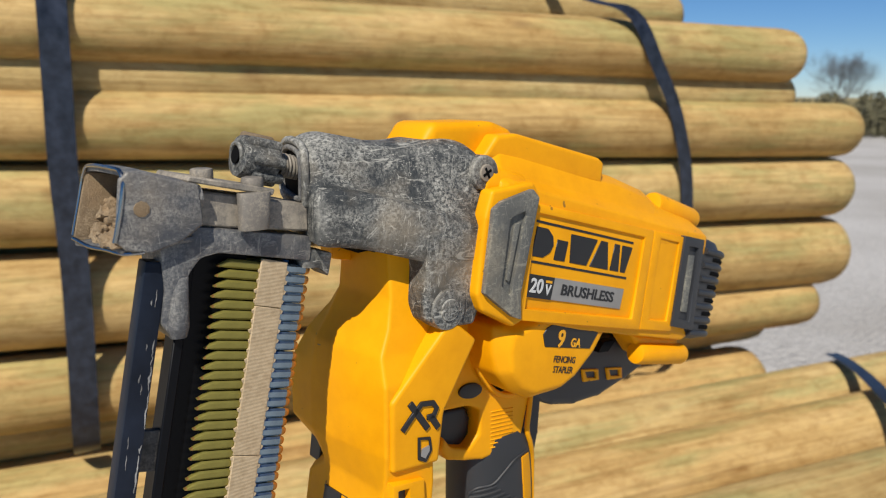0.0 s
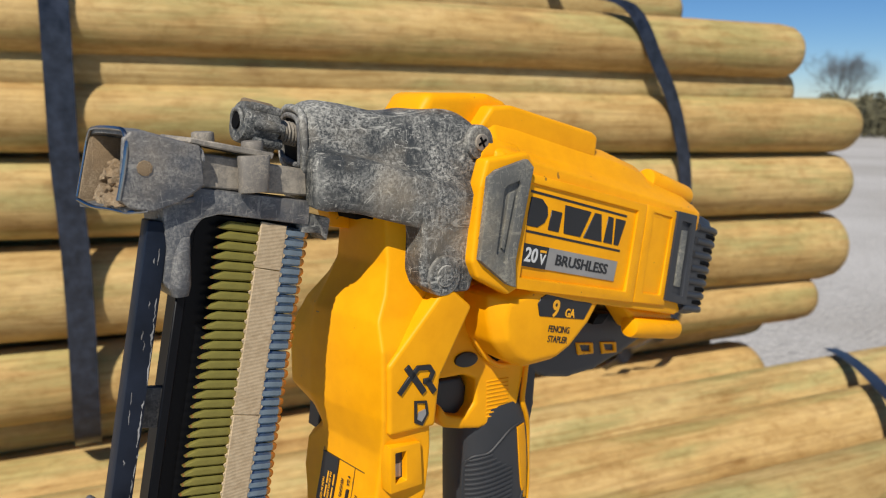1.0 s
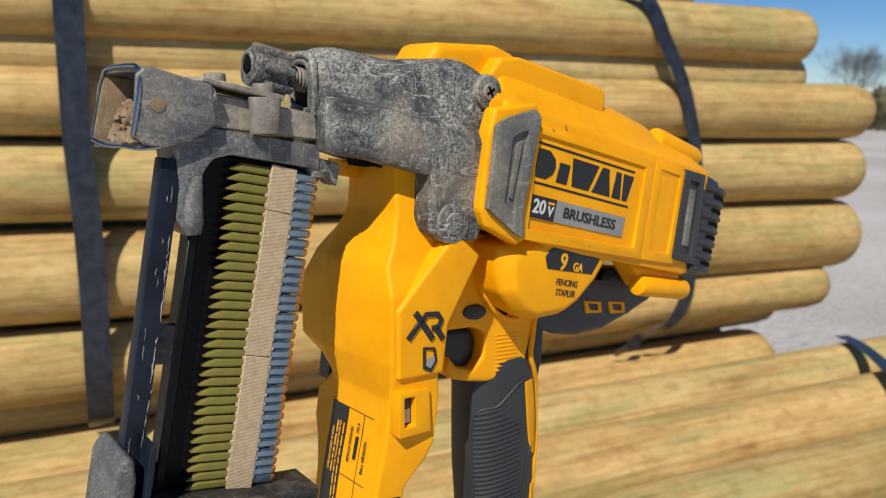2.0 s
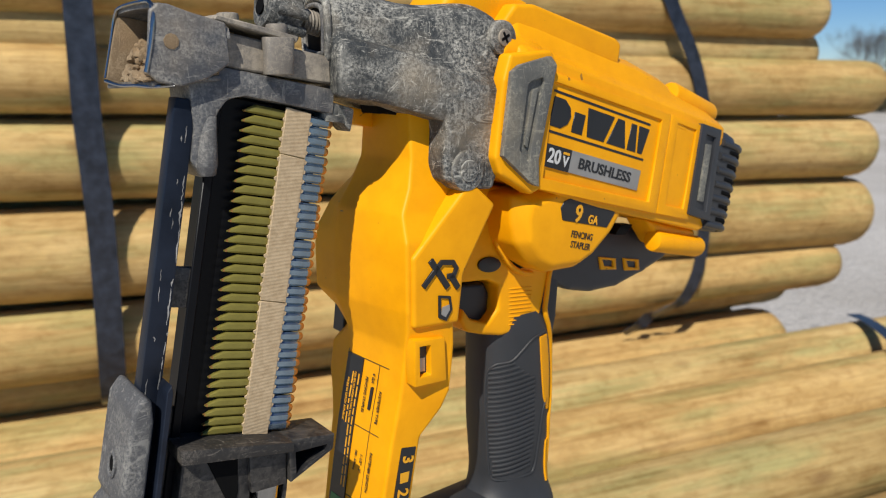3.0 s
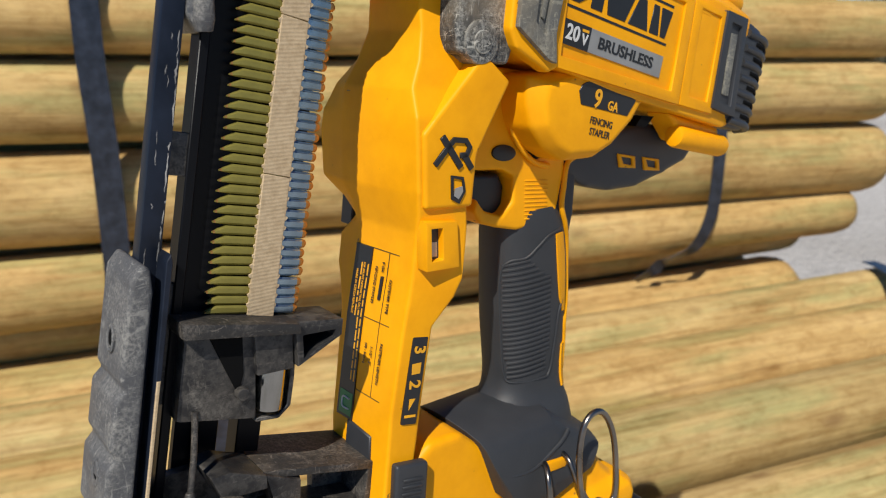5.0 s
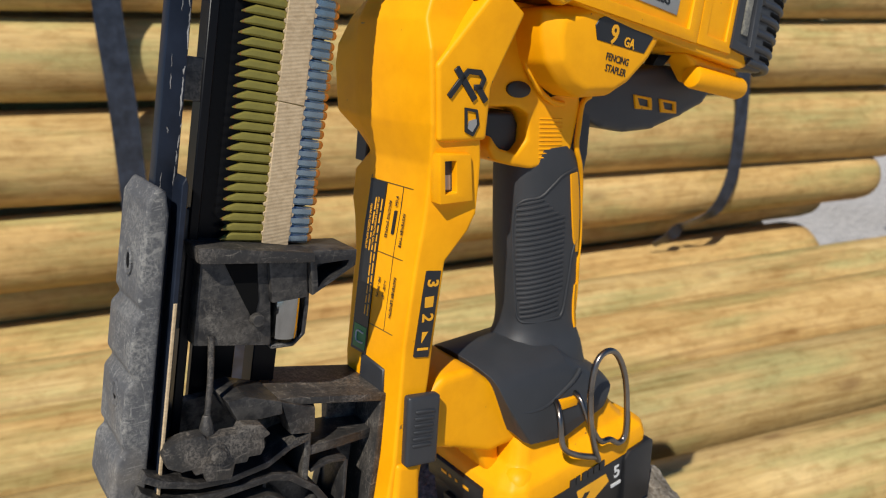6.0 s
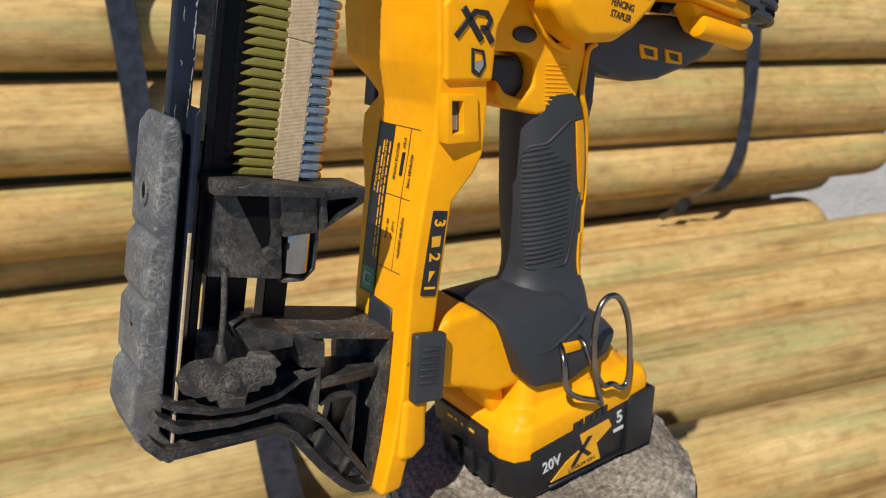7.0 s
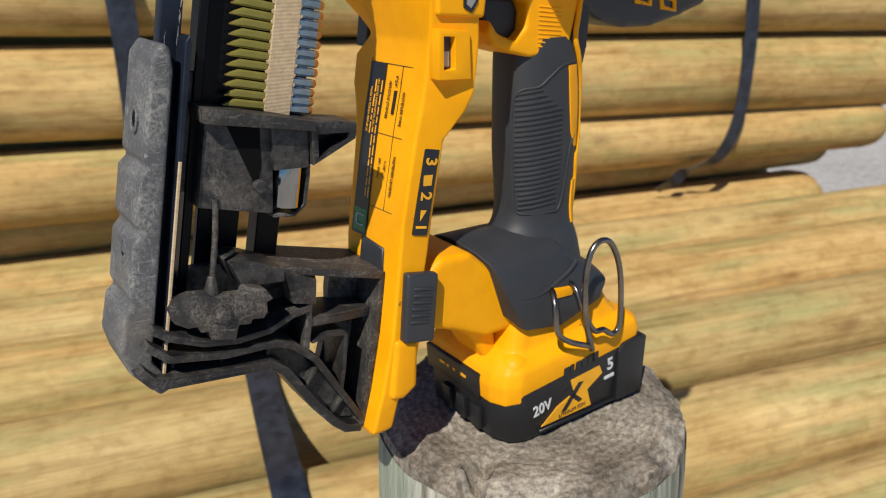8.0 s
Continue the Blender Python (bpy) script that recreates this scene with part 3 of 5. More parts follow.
# wordmark as plain blocks between two lines
marks = [[(1, -17), (9, -17), (13.5, -14), (15, -10), (13.5, -6), (9, -3), (1, -3)], [(17, -17), (25, -17), (25, -7), (17, -7)], [(29, -17), (42, -17), (47, -3), (26, -3)],
         [(44.5, -17), (60, -17), (55.5, -3), (50, -3)], [(61.5, -17), (69, -17), (66, -3), (61.5, -3)], [(70.5, -17), (74.5, -17), (77, -3), (68, -3)]]
for m in marks:
    part("emblem_block", prism([bar(u, v) for u, v in m], 30.6, 31.4, 0.25, 1), INK, housing, "plain black block of the maker's mark")
part("emblem_line", prism(quad(0, -1.2, 77, 0), 30.6, 31.2), INK, housing)
part("emblem_line", prism(quad(0, -20.2, 77, -19), 30.6, 31.2), INK, housing)
plate = part("rating_plate", prism(quad(2, -36.4, 77, -25.4), 30.6, 31.3, 0.2, 1), SILVER, housing, "brushed silver rating plate with dark end")
part("dark_field", prism(quad(2, -36.4, 20.5, -25.4), 31.1, 31.45), INK, plate)
lettering("20", 9.6, (*[bar(8.7, -30.9)[0]], 31.6, bar(8.7, -30.9)[1]), BX, BY, WHITE, plate, squeeze=0.95)
lettering("V", 7.2, (*[bar(17, -32)[0]], 31.6, bar(17, -32)[1]), BX, BY, WHITE, plate, squeeze=0.9)
part("print_bar", prism(quad(14.6, -28.4, 19, -27.2), 31.3, 31.65), YPRINT, plate)
lettering("BRUSHLESS", 7.4, (*[bar(48, -30.9)[0]], 31.45, bar(48, -30.9)[1]), BX, BY, INK, plate, squeeze=1.16)

# side bumper, vent block and ribbed end cap
bump = part("side_bumper", ring_frame([(229, 1404), (234, 1407), (253, 1411), (257, 1407), (246.5, 1364), (247, 1351), (242, 1353), (224, 1367)], [(238.5, 1398), (240, 1399.5), (248, 1401.5), (249, 1399.5), (241, 1368), (241, 1364), (239.5, 1363.5), (234, 1369)], 31.5, 35.4), BUMPER, tool, "scuffed grey rubber side bumper")
part("bumper_field", prism([(235, 1402), (252, 1405.5), (244, 1359), (229, 1367)], 30, 33.4), BUMPER, bump)
part("bumper_slot", prism([(242.5, 1396), (246, 1396.8), (239.6, 1369.5), (237.6, 1371)], 33.0, 34.6, 0.6, 2), BUMPER, bump)
CAPSEC = [(-36, -49), (28, -49), (31, -44), (31, 3), (26, 12), (-32, 12), (-37, 3)]
cap = part("end_cap", loft([[(bar(u, v * k + w)[0], (d + 4) * f - 4, bar(u, v * k + w)[1]) for d, v in CAPSEC] for u, f, k, w in
                            ((138, 0.98, 0.98, 0), (158, 1.0, 1.0, 0), (168, 0.96, 0.97, -0.6), (177, 0.84, 0.88, -2), (182, 0.66, 0.74, -4.5))], 2.0, 3, None, 0.3), DARKPL, tool, "charcoal ribbed motor end cap")
for k in range(7):
    v = 4.5 - k * 8.2
    part("cooling_rib", tube([(bar(a, v + w)[0], d, bar(a, v + w)[1]) for a, d, w in ((148, 30.6, 0), (160, 30.4, 0), (169, 28.6, 0), (177.5, 23.8, -0.6), (182, 15, -1.4))], 2.2, 10), DARKPL, cap)
    if k < 6:
        part("cap_slot", tube([(bar(a, v - 4.1 + w)[0], d, bar(a, v - 4.1 + w)[1]) for a, d, w in ((158, 30.0, 0), (169, 28.6, 0), (177.5, 24.2, -0.6))], 1.6, 8), VOID, cap)
vent = part("side_vent", ring_frame([bar(121, 10), bar(141, 10.5), bar(149, -43), bar(126, -42)], [bar(127, 5), bar(137, 5), bar(143, -38), bar(131, -37)], 27, 33.4), DARKPL, tool, "charcoal plastic vent block with a worn slot")
part("vent_field", prism([bar(126, 6), bar(138, 6), bar(144, -39), bar(130, -38)], 26, 31.4), DARKPL, vent)
part("vent_slot", prism([bar(130, 0), bar(135.5, 0.4), bar(139.5, -33), bar(134, -33)], 31, 32.6, 0.6, 2), BUMPER, vent)

# gear case with its badge
gear = part("gear_case", loft([[(s, d, z) for s, z in [(241, 1346), (268, 1348), (300, 1341), (322, 1332), (312, 1321), (297, 1309), (286, 1303.5), (264, 1304), (252, 1311), (243, 1322), (240, 1334)]] for d in (-36, 23)] +
            [[(s, 29.2, z) for s, z in [(250, 1341), (269, 1345), (299, 1338), (316, 1330.5), (308, 1321), (294, 1311), (284, 1307.5), (266, 1308.5), (256, 1314), (249, 1323), (247.5, 1333)]]], 2.2, 3), YELLOW, tool)
badge = part("gauge_badge", prism([(268.5, 1338), (271, 1341), (279, 1343), (293, 1340), (298, 1336.5), (310.5, 1331), (304, 1323.5), (270, 1331.5)], 29, 29.6, 0.2, 1), INK, gear, "black gauge badge with yellow figure")
lettering("9", 12.5, (281.5, 29.8, 1333), BX, BY, YPRINT, badge, squeeze=0.9)
lettering("GA", 6.4, (292.5, 29.8, 1328.8), BX, BY, YPRINT, badge, squeeze=0.85)
lettering("FENCING", 4.9, (285, 29.4, 1321.5), BX, BY, INK, gear, squeeze=0.82)
lettering("STAPLER", 4.9, (284, 29.4, 1316.3), BX, BY, INK, gear, squeeze=0.82)
under = part("motor_underside", prism([(280, 1312), (277, 1299), (291, 1290.5), (305, 1283), (324, 1278.5), (347, 1278), (372, 1283), (392, 1288.5), (401, 1296), (398, 1306), (355, 1314)], -24, 4, 5, 4), DARKPL, tool, "charcoal rubber under the motor")
for s, z in ((336, 1296.5), (358, 1292.5)):
    w = part("lamp_window", ring_frame([(s - 8, z + 3), (s + 7, z), (s + 8, z - 7), (s - 6, z - 5)], [(s - 5, z + 1), (s + 4.5, z - 1), (s + 5, z - 5), (s - 3, z - 3.2)], 2, 5.2), YELLOW, under, "yellow rimmed slot")
part("body_slot", prism([(322, 1322), (332, 1321), (326, 1316), (318, 1317)], 18, 24.5), VOID, tool)

# scuffed boot over the nose: station, top, ledge, foot, lower and upper reach, lean of the front
rings = []
for s0, top, ledge, low, dn, du, k, q in [(150, 1432, 1414.5, 1396, 16.5, 9, 0.23, 0), (151, 1435.5, 1416, 1394.6, 18.5, 11, 0.23, 0), (155, 1437, 1416.8, 1393.5, 19.8, 12, 0.2, 0), (163, 1437.5, 1416, 1392.5, 20.5, 12.5, 0.12, 0), (173, 1436, 1414, 1390.5, 22.5, 13.5, 0.05, 0.02),
                                       (185, 1433.5, 1410.5, 1387.2, 25, 16, 0, 0.05), (196, 1433, 1407, 1384, 26.5, 18.5, 0, 0.08), (206, 1434, 1404, 1381.5, 27.5, 21, 0, 0.1), (217, 1434, 1401, 1380, 28, 23, 0, 0.12), (226, 1431, 1399, 1379, 28, 24.5, 0, 0.12), (232, 1426, 1397, 1379, 27, 24.5, 0, 0.12)]:
    rings.append([(s0 + (dn - d) * k + (z - 1400) * q, d, z) for d, z in [(dn - 1.5, low), (dn, low + 2.5), (dn + 0.6, ledge - 3), (dn - 0.8, ledge - 0.6), (du + 1.5, ledge + 1), (du - 0.6, ledge + 4), (du - 1, top - 8), (du - 4, top - 3), (du - 10, top - 0.5), (-8, top), (-18, top - 2), (-26, top - 9), (-27, ledge), (-27, low)]])
boot = part("nose_boot", loft(smooth(rings, 3), 0.8, 2, None, 0.7), BOOT, tool, "scuffed dark grey rubber boot rubbed pale with dirt")
part("boot_leg", prism([(197, 1394), (231, 1394), (229.5, 1376), (228.5, 1360), (225, 1351), (208, 1352.5), (197.5, 1357), (196, 1364), (198, 1380)], 4, 27.6, 2.6, 4), BOOT, boot)
for s, z, d, r in ((232, 1419, 24.5, 5.4), (209, 1361, 27.5, 7.0)):
    b = part("screw_boss", rod((s, d - 12, z), (s, d + 1.5, z), r + 2.4, 24, 1.6), BOOT, boot)
    part("screw_head", rod((s, d + 1, z), (s, d + 2.4, z), r * 0.72, 18, 0.8), BOOT if r > 6 else STEEL, b, "dull dirty screw head")
    if r < 6:
        for a in (0.5, 2.07):
            part("screw_recess", prism([(s + math.cos(a) * 2.6 * e - math.sin(a) * 0.6 * f, z + math.sin(a) * 2.6 * e + math.cos(a) * 0.6 * f) for e, f in ((-1, -1), (1, -1), (1, 1), (-1, 1))], d + 1.9, d + 2.6), VOID, b)


def boot_front(pts, out=0.0):
    return [(149.6 + (17 - d) * 0.23 - out, d, z) for d, z in pts]


MOUTH = [(-22, 1411), (5, 1409), (8.5, 1413), (9, 1426), (5, 1432.5), (-14, 1434), (-22, 1428)]
part("front_opening", loft([boot_front(MOUTH, 0.4), boot_front(MOUTH, -8)]), VOID, boot, "dark opening in the boot")
part("front_collar", tube(boot_front(MOUTH + MOUTH[:2], 0.3), 1.7, 10), BOOT, boot)
part("inner_collar", tube(boot_front([((d + 7) * 0.8 - 7, (z - 1420) * 0.8 + 1420) for d, z in MOUTH + MOUTH[:2]], 1.2), 1.2, 8), PADRUB, boot)
part("lock_tab", prism([(149, 1393), (163, 1389), (161, 1379), (157, 1383), (149, 1384)], -4, 9, 1.5, 2), BOOT, boot)

# depth knob
knob = part("depth_knob", rod((129, -4, 1429.5), (144, -4, 1426), 8.4, 24, 2.0), BOOT, tool, "dirty black depth adjuster knob")
for k in range(7):
    a = 2 * math.pi * k / 7
    o = (8.0 * math.cos(a), 8.0 * math.sin(a))
    part("knob_ridge", rod((132, -4 + o[0], 1428.8 + o[1]), (145, -4 + o[0], 1425.8 + o[1]), 2.2, 10, 0.8), MUD if k == 2 else BOOT, knob)
part("knob_bore", rod((128.2, -4, 1429.8), (131, -4, 1429.1), 3.4, 16), VOID, knob)
part("bore_rim", tube([(128.9, -4 + 4.6 * math.cos(a), 1429.6 + 4.6 * math.sin(a)) for a in [i * math.pi / 6 for i in range(13)]], 0.9, 8), BOOT, knob)
part("spindle", rod((144, -4, 1426), (160, -4, 1422.5), 3.4, 16), STEEL, knob)
part("spring", tube([(145 + k * 0.22, -4 + 4.4 * math.cos(k * 0.9), 1425.4 - k * 0.05 + 4.4 * math.sin(k * 0.9)) for k in range(60)], 0.7, 6), STEEL, knob)

# nose foot: a bent steel shoe, open in front, with mud inside
NEARWALL = [(79, 1425), (82, 1427.5), (106, 1421.5), (107, 1407), (98, 1401.5), (88, 1399), (80, 1400.5), (76.5, 1404)]
shoe = part("nose_foot", prism(NEARWALL, 11.6, 14.2, 1.0, 3), NOSE, tool, "worn blued steel nose shoe, open in front")
part("shoe_wall", prism([(78, 1425), (106, 1420), (105, 1404), (86, 1398), (72, 1400)], -22.5, -20.5, 0.8, 2), MUD, shoe)
part("shoe_roof", loft(smooth([[(s + 0.6, d, z) for s, z in ((78 + k, 1424 + h), (84 + k, 1424 + h), (107, 1417.5 + h), (107, 1419.5 + h), (84 + k, 1426 + h), (78 + k, 1426 + h))] for d, h, k in ((-22, -1.5, 0), (-19, 1.2, 0), (0, 1.8, 1), (11, 1.2, 2), (13.8, -2, 2))], 3), 0.3, 1, None, 0.8), NOSE, shoe)
part("shoe_floor", loft([[(72.5, -22, 1398), (79, 10, 1399), (104, 12, 1401), (104, -22, 1399)], [(72.5, -22, 1400), (79, 10, 1401), (104, 12, 1403), (104, -22, 1401)]], 0.8, 2), NOSE, shoe)
bm = bmesh.new()
mudrng = random.Random(4)
for k in range(150):
    d = mudrng.uniform(-19, 10)
    t = mudrng.random() ** 1.6
    c = (77 + 8 * mudrng.random() + t * 6, d, 1401.5 + 13 * t)
    own = bmesh.new()
    bmesh.ops.create_icosphere(own, subdivisions=2, radius=mudrng.uniform(0.8, 2.4) / 1000)
    for v in own.verts:
        v.co *= 1 + 0.8 * noise.noise(v.co * 520 + Vector((k * 3.1, 0, 0)))
    own.transform(Matrix.Translation(mm(*c)))
    join(bm, own)
part("mud", bm, MUD, shoe, "dried brown mud caked inside")
part("mud_bed", prism([(90, 1421), (104, 1418), (104, 1402), (76, 1401), (80, 1405), (86, 1411)], -20.3, 11, 1.5, 2), MUD, shoe)
part("bright_edge", tube([(76, 14, 1404), (78.4, 14.2, 1414), (80, 13.8, 1423), (80.2, 11.5, 1427.2), (79.4, 6, 1428), (78.4, -16, 1427.4), (77.6, -21, 1424.5), (75.6, -22, 1415), (72.4, -22, 1402)], 0.75, 8), CHROME, shoe)
part("bright_edge", tube([(72.2, -21.5, 1401), (74.2, -10, 1399.4), (77, 0, 1399.4), (80, 9, 1399), (86, 13.4, 1399.6)], 0.75, 8), CHROME, shoe)
part("mud_spot", rod((85.5, 14, 1414.5), (85.5, 14.7, 1414.5), 2.8, 9, 0.3), MUD, shoe)

nb = part("nose_bar", prism([(106, 1419), (152, 1410), (152, 1399), (105, 1406)], -20, 9, 0.8, 1), STEEL, tool, "dusty steel driver guide bar")
part("top_plate", prism([(102, 1422.5), (103, 1424.5), (136, 1417.5), (135, 1415)], -18, 13, 0.5, 1), STEEL, nb)
for s, d in ((112, 2), (129, 8)):
    part("rivet", rod((s, d, 1421 - (s - 112) * 0.22), (s, d, 1426 - (s - 112) * 0.22), 4.2, 16, 1.2), STEEL, nb)
part("tab", loft([oval(126.5, 13, 6, 3.5, 1403, 16, 2.6), oval(127, 13, 6.2, 3.6, 1411, 16, 2.6), oval(127.5, 12, 6.6, 3.6, 1417, 16, 2.6)], 0.6), STEEL, nb)
arm = part("magazine_arm", prism([(92, 1400), (100, 1404), (106, 1406), (153, 1397), (152, 1387), (114, 1395), (107, 1394), (102.5, 1389), (99.5, 1379), (97.5, 1369), (95, 1365), (91, 1372), (93, 1384)], -12, 10, 1.6, 2), NOSE, tool, "dusty grey steel arm over the magazine")
part("arm_lug", loft([oval(97, 9, 3, 3, 1366, 14), oval(97, 9.5, 3.9, 3.6, 1370, 14), oval(98, 9, 3.5, 3.3, 1380, 14), oval(100, 8, 2.4, 2.2, 1388, 14)], 0.5), PADRUB, arm)

# magazine: rail, channel, web
magz = part("magazine", prism([mag(-12.5, -6), mag(-8.5, -6), mag(-8.5, 225), mag(-12.5, 225)], -3, 6, 0.5, 1, prism([mag(-3, -8), mag(46, -8), mag(46, 160), mag(-3, 160)], -18, -15, 0.4, 1)), CHANNEL, tool, "glossy black magazine channel")
part("channel_bar", prism([mag(1, 160), mag(20, 160), mag(20, 224), mag(1, 224)], -18, -14, 0.5, 1), CHANNEL, magz)
part("channel_bar", prism([mag(26, 160), mag(37, 160), mag(37, 218), mag(26, 218)], -18, -8, 0.5, 1), CHANNEL, magz)
part("channel_bar", prism([mag(20, 160), mag(26, 160), mag(26, 164), mag(20, 164)], -18, -14), CHANNEL, magz)
part("channel_ridge", prism([mag(5, -4), mag(6.2, -4), mag(6.2, 130), mag(5, 130)], -15.2, -12, 0.3, 1), CHANNEL, magz)
part("channel_ridge", prism([mag(8, 135), mag(10, 135), mag(10, 222), mag(8, 222)], -14.2, -11, 0.3, 1), CHANNEL, magz)
part("channel_core", prism([mag(-8.5, -6), mag(14, -6), mag(14, 130), mag(-8.5, 130)], -7, 1.5, 0.4, 1), CHANNEL, magz)
rail = part("rail", prism([mag(-27.5, -2), mag(-19.5, -2), mag(-19.5, 236), mag(-27.5, 236)], 1, 9, 0.9, 2), RAIL, tool, "chipped dark blue painted steel rail")
for v0, v1 in ((-4, 22), (61, 77), (117, 165), (205, 240)):
    part("web", prism([mag(-20, v0), mag(-11, v0), mag(-11, v1), mag(-20, v1)], 1, 5, 1.2, 2), BLACKPL, rail)
chips = random.Random(9)


def chip(u, v, l, w):
    """A ragged sliver of bare metal along the rail."""
    n = max(4, int(l / 1.1))
    wob = [u + chips.gauss(0, 0.16) for _ in range(n + 1)]
    wid = [w * chips.uniform(0.25, 1.0) * min(1, 0.25 + 2.4 * min(i, n - i) / n) for i in range(n + 1)]
    pts = [mag(wob[i] - wid[i], v + l * i / n) for i in range(n + 1)] + [mag(wob[i] + wid[i] * 0.4, v + l * i / n) for i in range(n, -1, -1)]
    part("chip", prism(pts, 8.8, 9.12), PALECHIP, rail, "pale chip in the paint")


v = 26.0
while v < 116:
    l = chips.choice((1.6, 3, 5, 9, 14))
    chip(-20.6 + chips.gauss(0, 0.25), v, l, chips.uniform(0.3, 0.65))
    v += l + chips.choice((0.4, 0.8, 2.5, 6))
for k in range(9):
    chip(chips.uniform(-26, -21.6), chips.uniform(4, 110), chips.uniform(2, 9), chips.uniform(0.15, 0.4))

# rubber guard with two holes
GP = [(-29, 107), (-32.5, 113), (-33, 150), (-31, 153), (-34.2, 157), (-34.4, 175), (-32, 178.5), (-35, 183), (-35, 204), (-33, 207), (-36.2, 211), (-37, 226), (-33, 236), (-20, 247), (-14, 243), (-24.5, 232), (-24.5, 117), (-26, 109)]
guard = part("guard", prism([mag(u, v) for u, v in GP], -12, 19, 4.0, 3), PADRUB, tool, "scuffed grey rubber guard with two holes")
for s, d, z in ((55.6, 5, 1260), (44.0, 6.5, 1210.5)):
    part("hole", rod((s + 2, d, z - 0.5), (s - 1.7, d, z + 0.4), 3.1, 16, 0.5), VOID, guard)
    part("hole_rim", tube([(s - 1.5 + 0.24 * 3.9 * math.sin(a), d + 3.4 * math.cos(a), z + 4.4 * math.sin(a)) for a in [i * math.pi / 5 for i in range(11)]], 0.9, 6), PADRUB, guard)
edge = part("guard_edge", prism([mag(-21, 106), mag(-19.6, 103), mag(-18.6, 106), mag(-18.6, 238), mag(-20, 240)], 0, 19, 0.3, 1), RAIL, guard)
part("dusty_lip", tube([(mag(-19.7, v)[0], 19.1, mag(-19.7, v)[1]) for v in (150, 175, 200, 220, 236, 242)], 0.75, 6), CARD, guard)

# follower with its spring roll
fol = part("follower", prism([(75, 1264.5), (122, 1253.5), (122, 1249), (75, 1258)], -8, 20, 1, 2), DUSTBLK, tool, "dusty black plastic staple follower")
part("follower_face", prism([(78, 1259), (106, 1253), (103, 1215), (71, 1223.5)], 2, 13, 1.6, 2), BLACKPL, fol)
part("follower_body", prism([(104, 1254), (121, 1251), (120, 1233), (104, 1234)], -4, 15, 1.2, 2), BLACKPL, fol)
part("follower_wedge", prism([(86, 1256), (100, 1254), (99, 1236), (96, 1228)], 8, 13.6, 0.3, 1), VOID, fol)
part("follower_horn", ring_frame([(121, 1253.5), (143, 1250), (142, 1243), (121, 1234)], [(124, 1247), (139, 1246), (138.5, 1243), (124, 1237)], -4, 17), BLACKPL, fol)
part("horn_back", prism([(122, 1252), (142, 1249), (141, 1244), (122, 1235)], -4, 2), BLACKPL, fol)
part("spring_roll", rod((113.5, 8, 1237), (109.8, 8, 1216.5), 6.6, 28, 0.3), CHROME, fol, "bright rolled steel spring")
part("roll_cheek", band([(122, 1240), (120.5, 1228), (118, 1216), (113, 1212.5), (103, 1214)], 1.8, 4, 12, 0.4), BLACKPL, fol)
part("pin", rod((97, 10, 1229), (97, 17, 1229), 2.6, 12, 0.6), BLACKPL, fol)

# bottom bracket, its near edge drawing in toward the rear
def ribbon(points, thick, far, bevel=0.5):
    """A moulded rib along (s, near d, z), reaching back to far."""
    up, dn = [], []
    for i, (s, d, z) in enumerate(points):
        a, b = points[max(i - 1, 0)], points[min(i + 1, len(points) - 1)]
        l = math.hypot(b[0] - a[0], b[2] - a[2])
        nx, nz = -(b[2] - a[2]) / l * thick / 2, (b[0] - a[0]) / l * thick / 2
        up.append((s + nx, d, z + nz))
        dn.append((s - nx, d, z - nz))
    own = up + dn[::-1]
    return loft([own, [(s, far, z) for s, d, z in own]], bevel, 2, None, 0.5)


LIP = [(37, 25, 1166), (42, 25.5, 1159), (48, 25.5, 1157.5), (72, 21, 1152), (94, 17, 1147), (101, 16, 1141), (116, 13, 1116), (127, 11, 1101), (133, 10.5, 1095), (142, 10, 1092)]
RAILP = [(41, 25.5, 1176), (49, 25.5, 1168), (73, 21, 1160.5), (97, 16.5, 1156.5), (106, 15, 1152), (118, 13, 1140), (130, 10.5, 1119), (143, 10, 1096)]
ARCHP = [(44, 25.5, 1182), (50, 25, 1177), (64, 23, 1169.5), (79, 20, 1165), (95, 17.5, 1164), (107, 15, 1167), (117, 13, 1167)]
brk = part("bracket", ribbon(LIP, 4.6, -12, 0.9), BLACKPL, tool, "dusty black plastic bracket with open ribs")
part("bracket_rail", ribbon(RAILP, 3.4, -12, 0.7), BLACKPL, brk)
part("bracket_web", prism([(42, 1160), (50, 1167), (98, 1155), (108, 1150), (131, 1117), (142, 1095), (130, 1099), (116, 1116), (100, 1142)], -12, 3, 0.5, 1), BLACKPL, brk)
for a, b in (((52, 15, 1158), (54, 15, 1166)), ((73, 13, 1152), (74, 13, 1160)), ((95, 10, 1147), (97, 10, 1156)), ((113, 8, 1124), (121, 8, 1134)), ((127, 6, 1103), (134, 6, 1111))):
    part("rib", ribbon([a, b], 1.7, 0, 0.3), BLACKPL, brk)
part("end_rib", ribbon([(138, 10, 1092), (146, 10, 1096)], 3, 0, 0.5), BLACKPL, brk)
part("bracket_arch", ribbon(ARCHP, 3.0, -10, 0.6), BLACKPL, brk)
part("bracket_back", prism([(44, 1172), (50, 1192), (108, 1188), (118, 1168), (95, 1162), (66, 1166)], -14, -9), BLACKPL, brk)
part("back_wall", prism([(104, 1187), (120, 1180), (120, 1164), (114, 1150), (104, 1153), (100, 1164)], -14, -4, 0.6, 1), BLACKPL, brk)
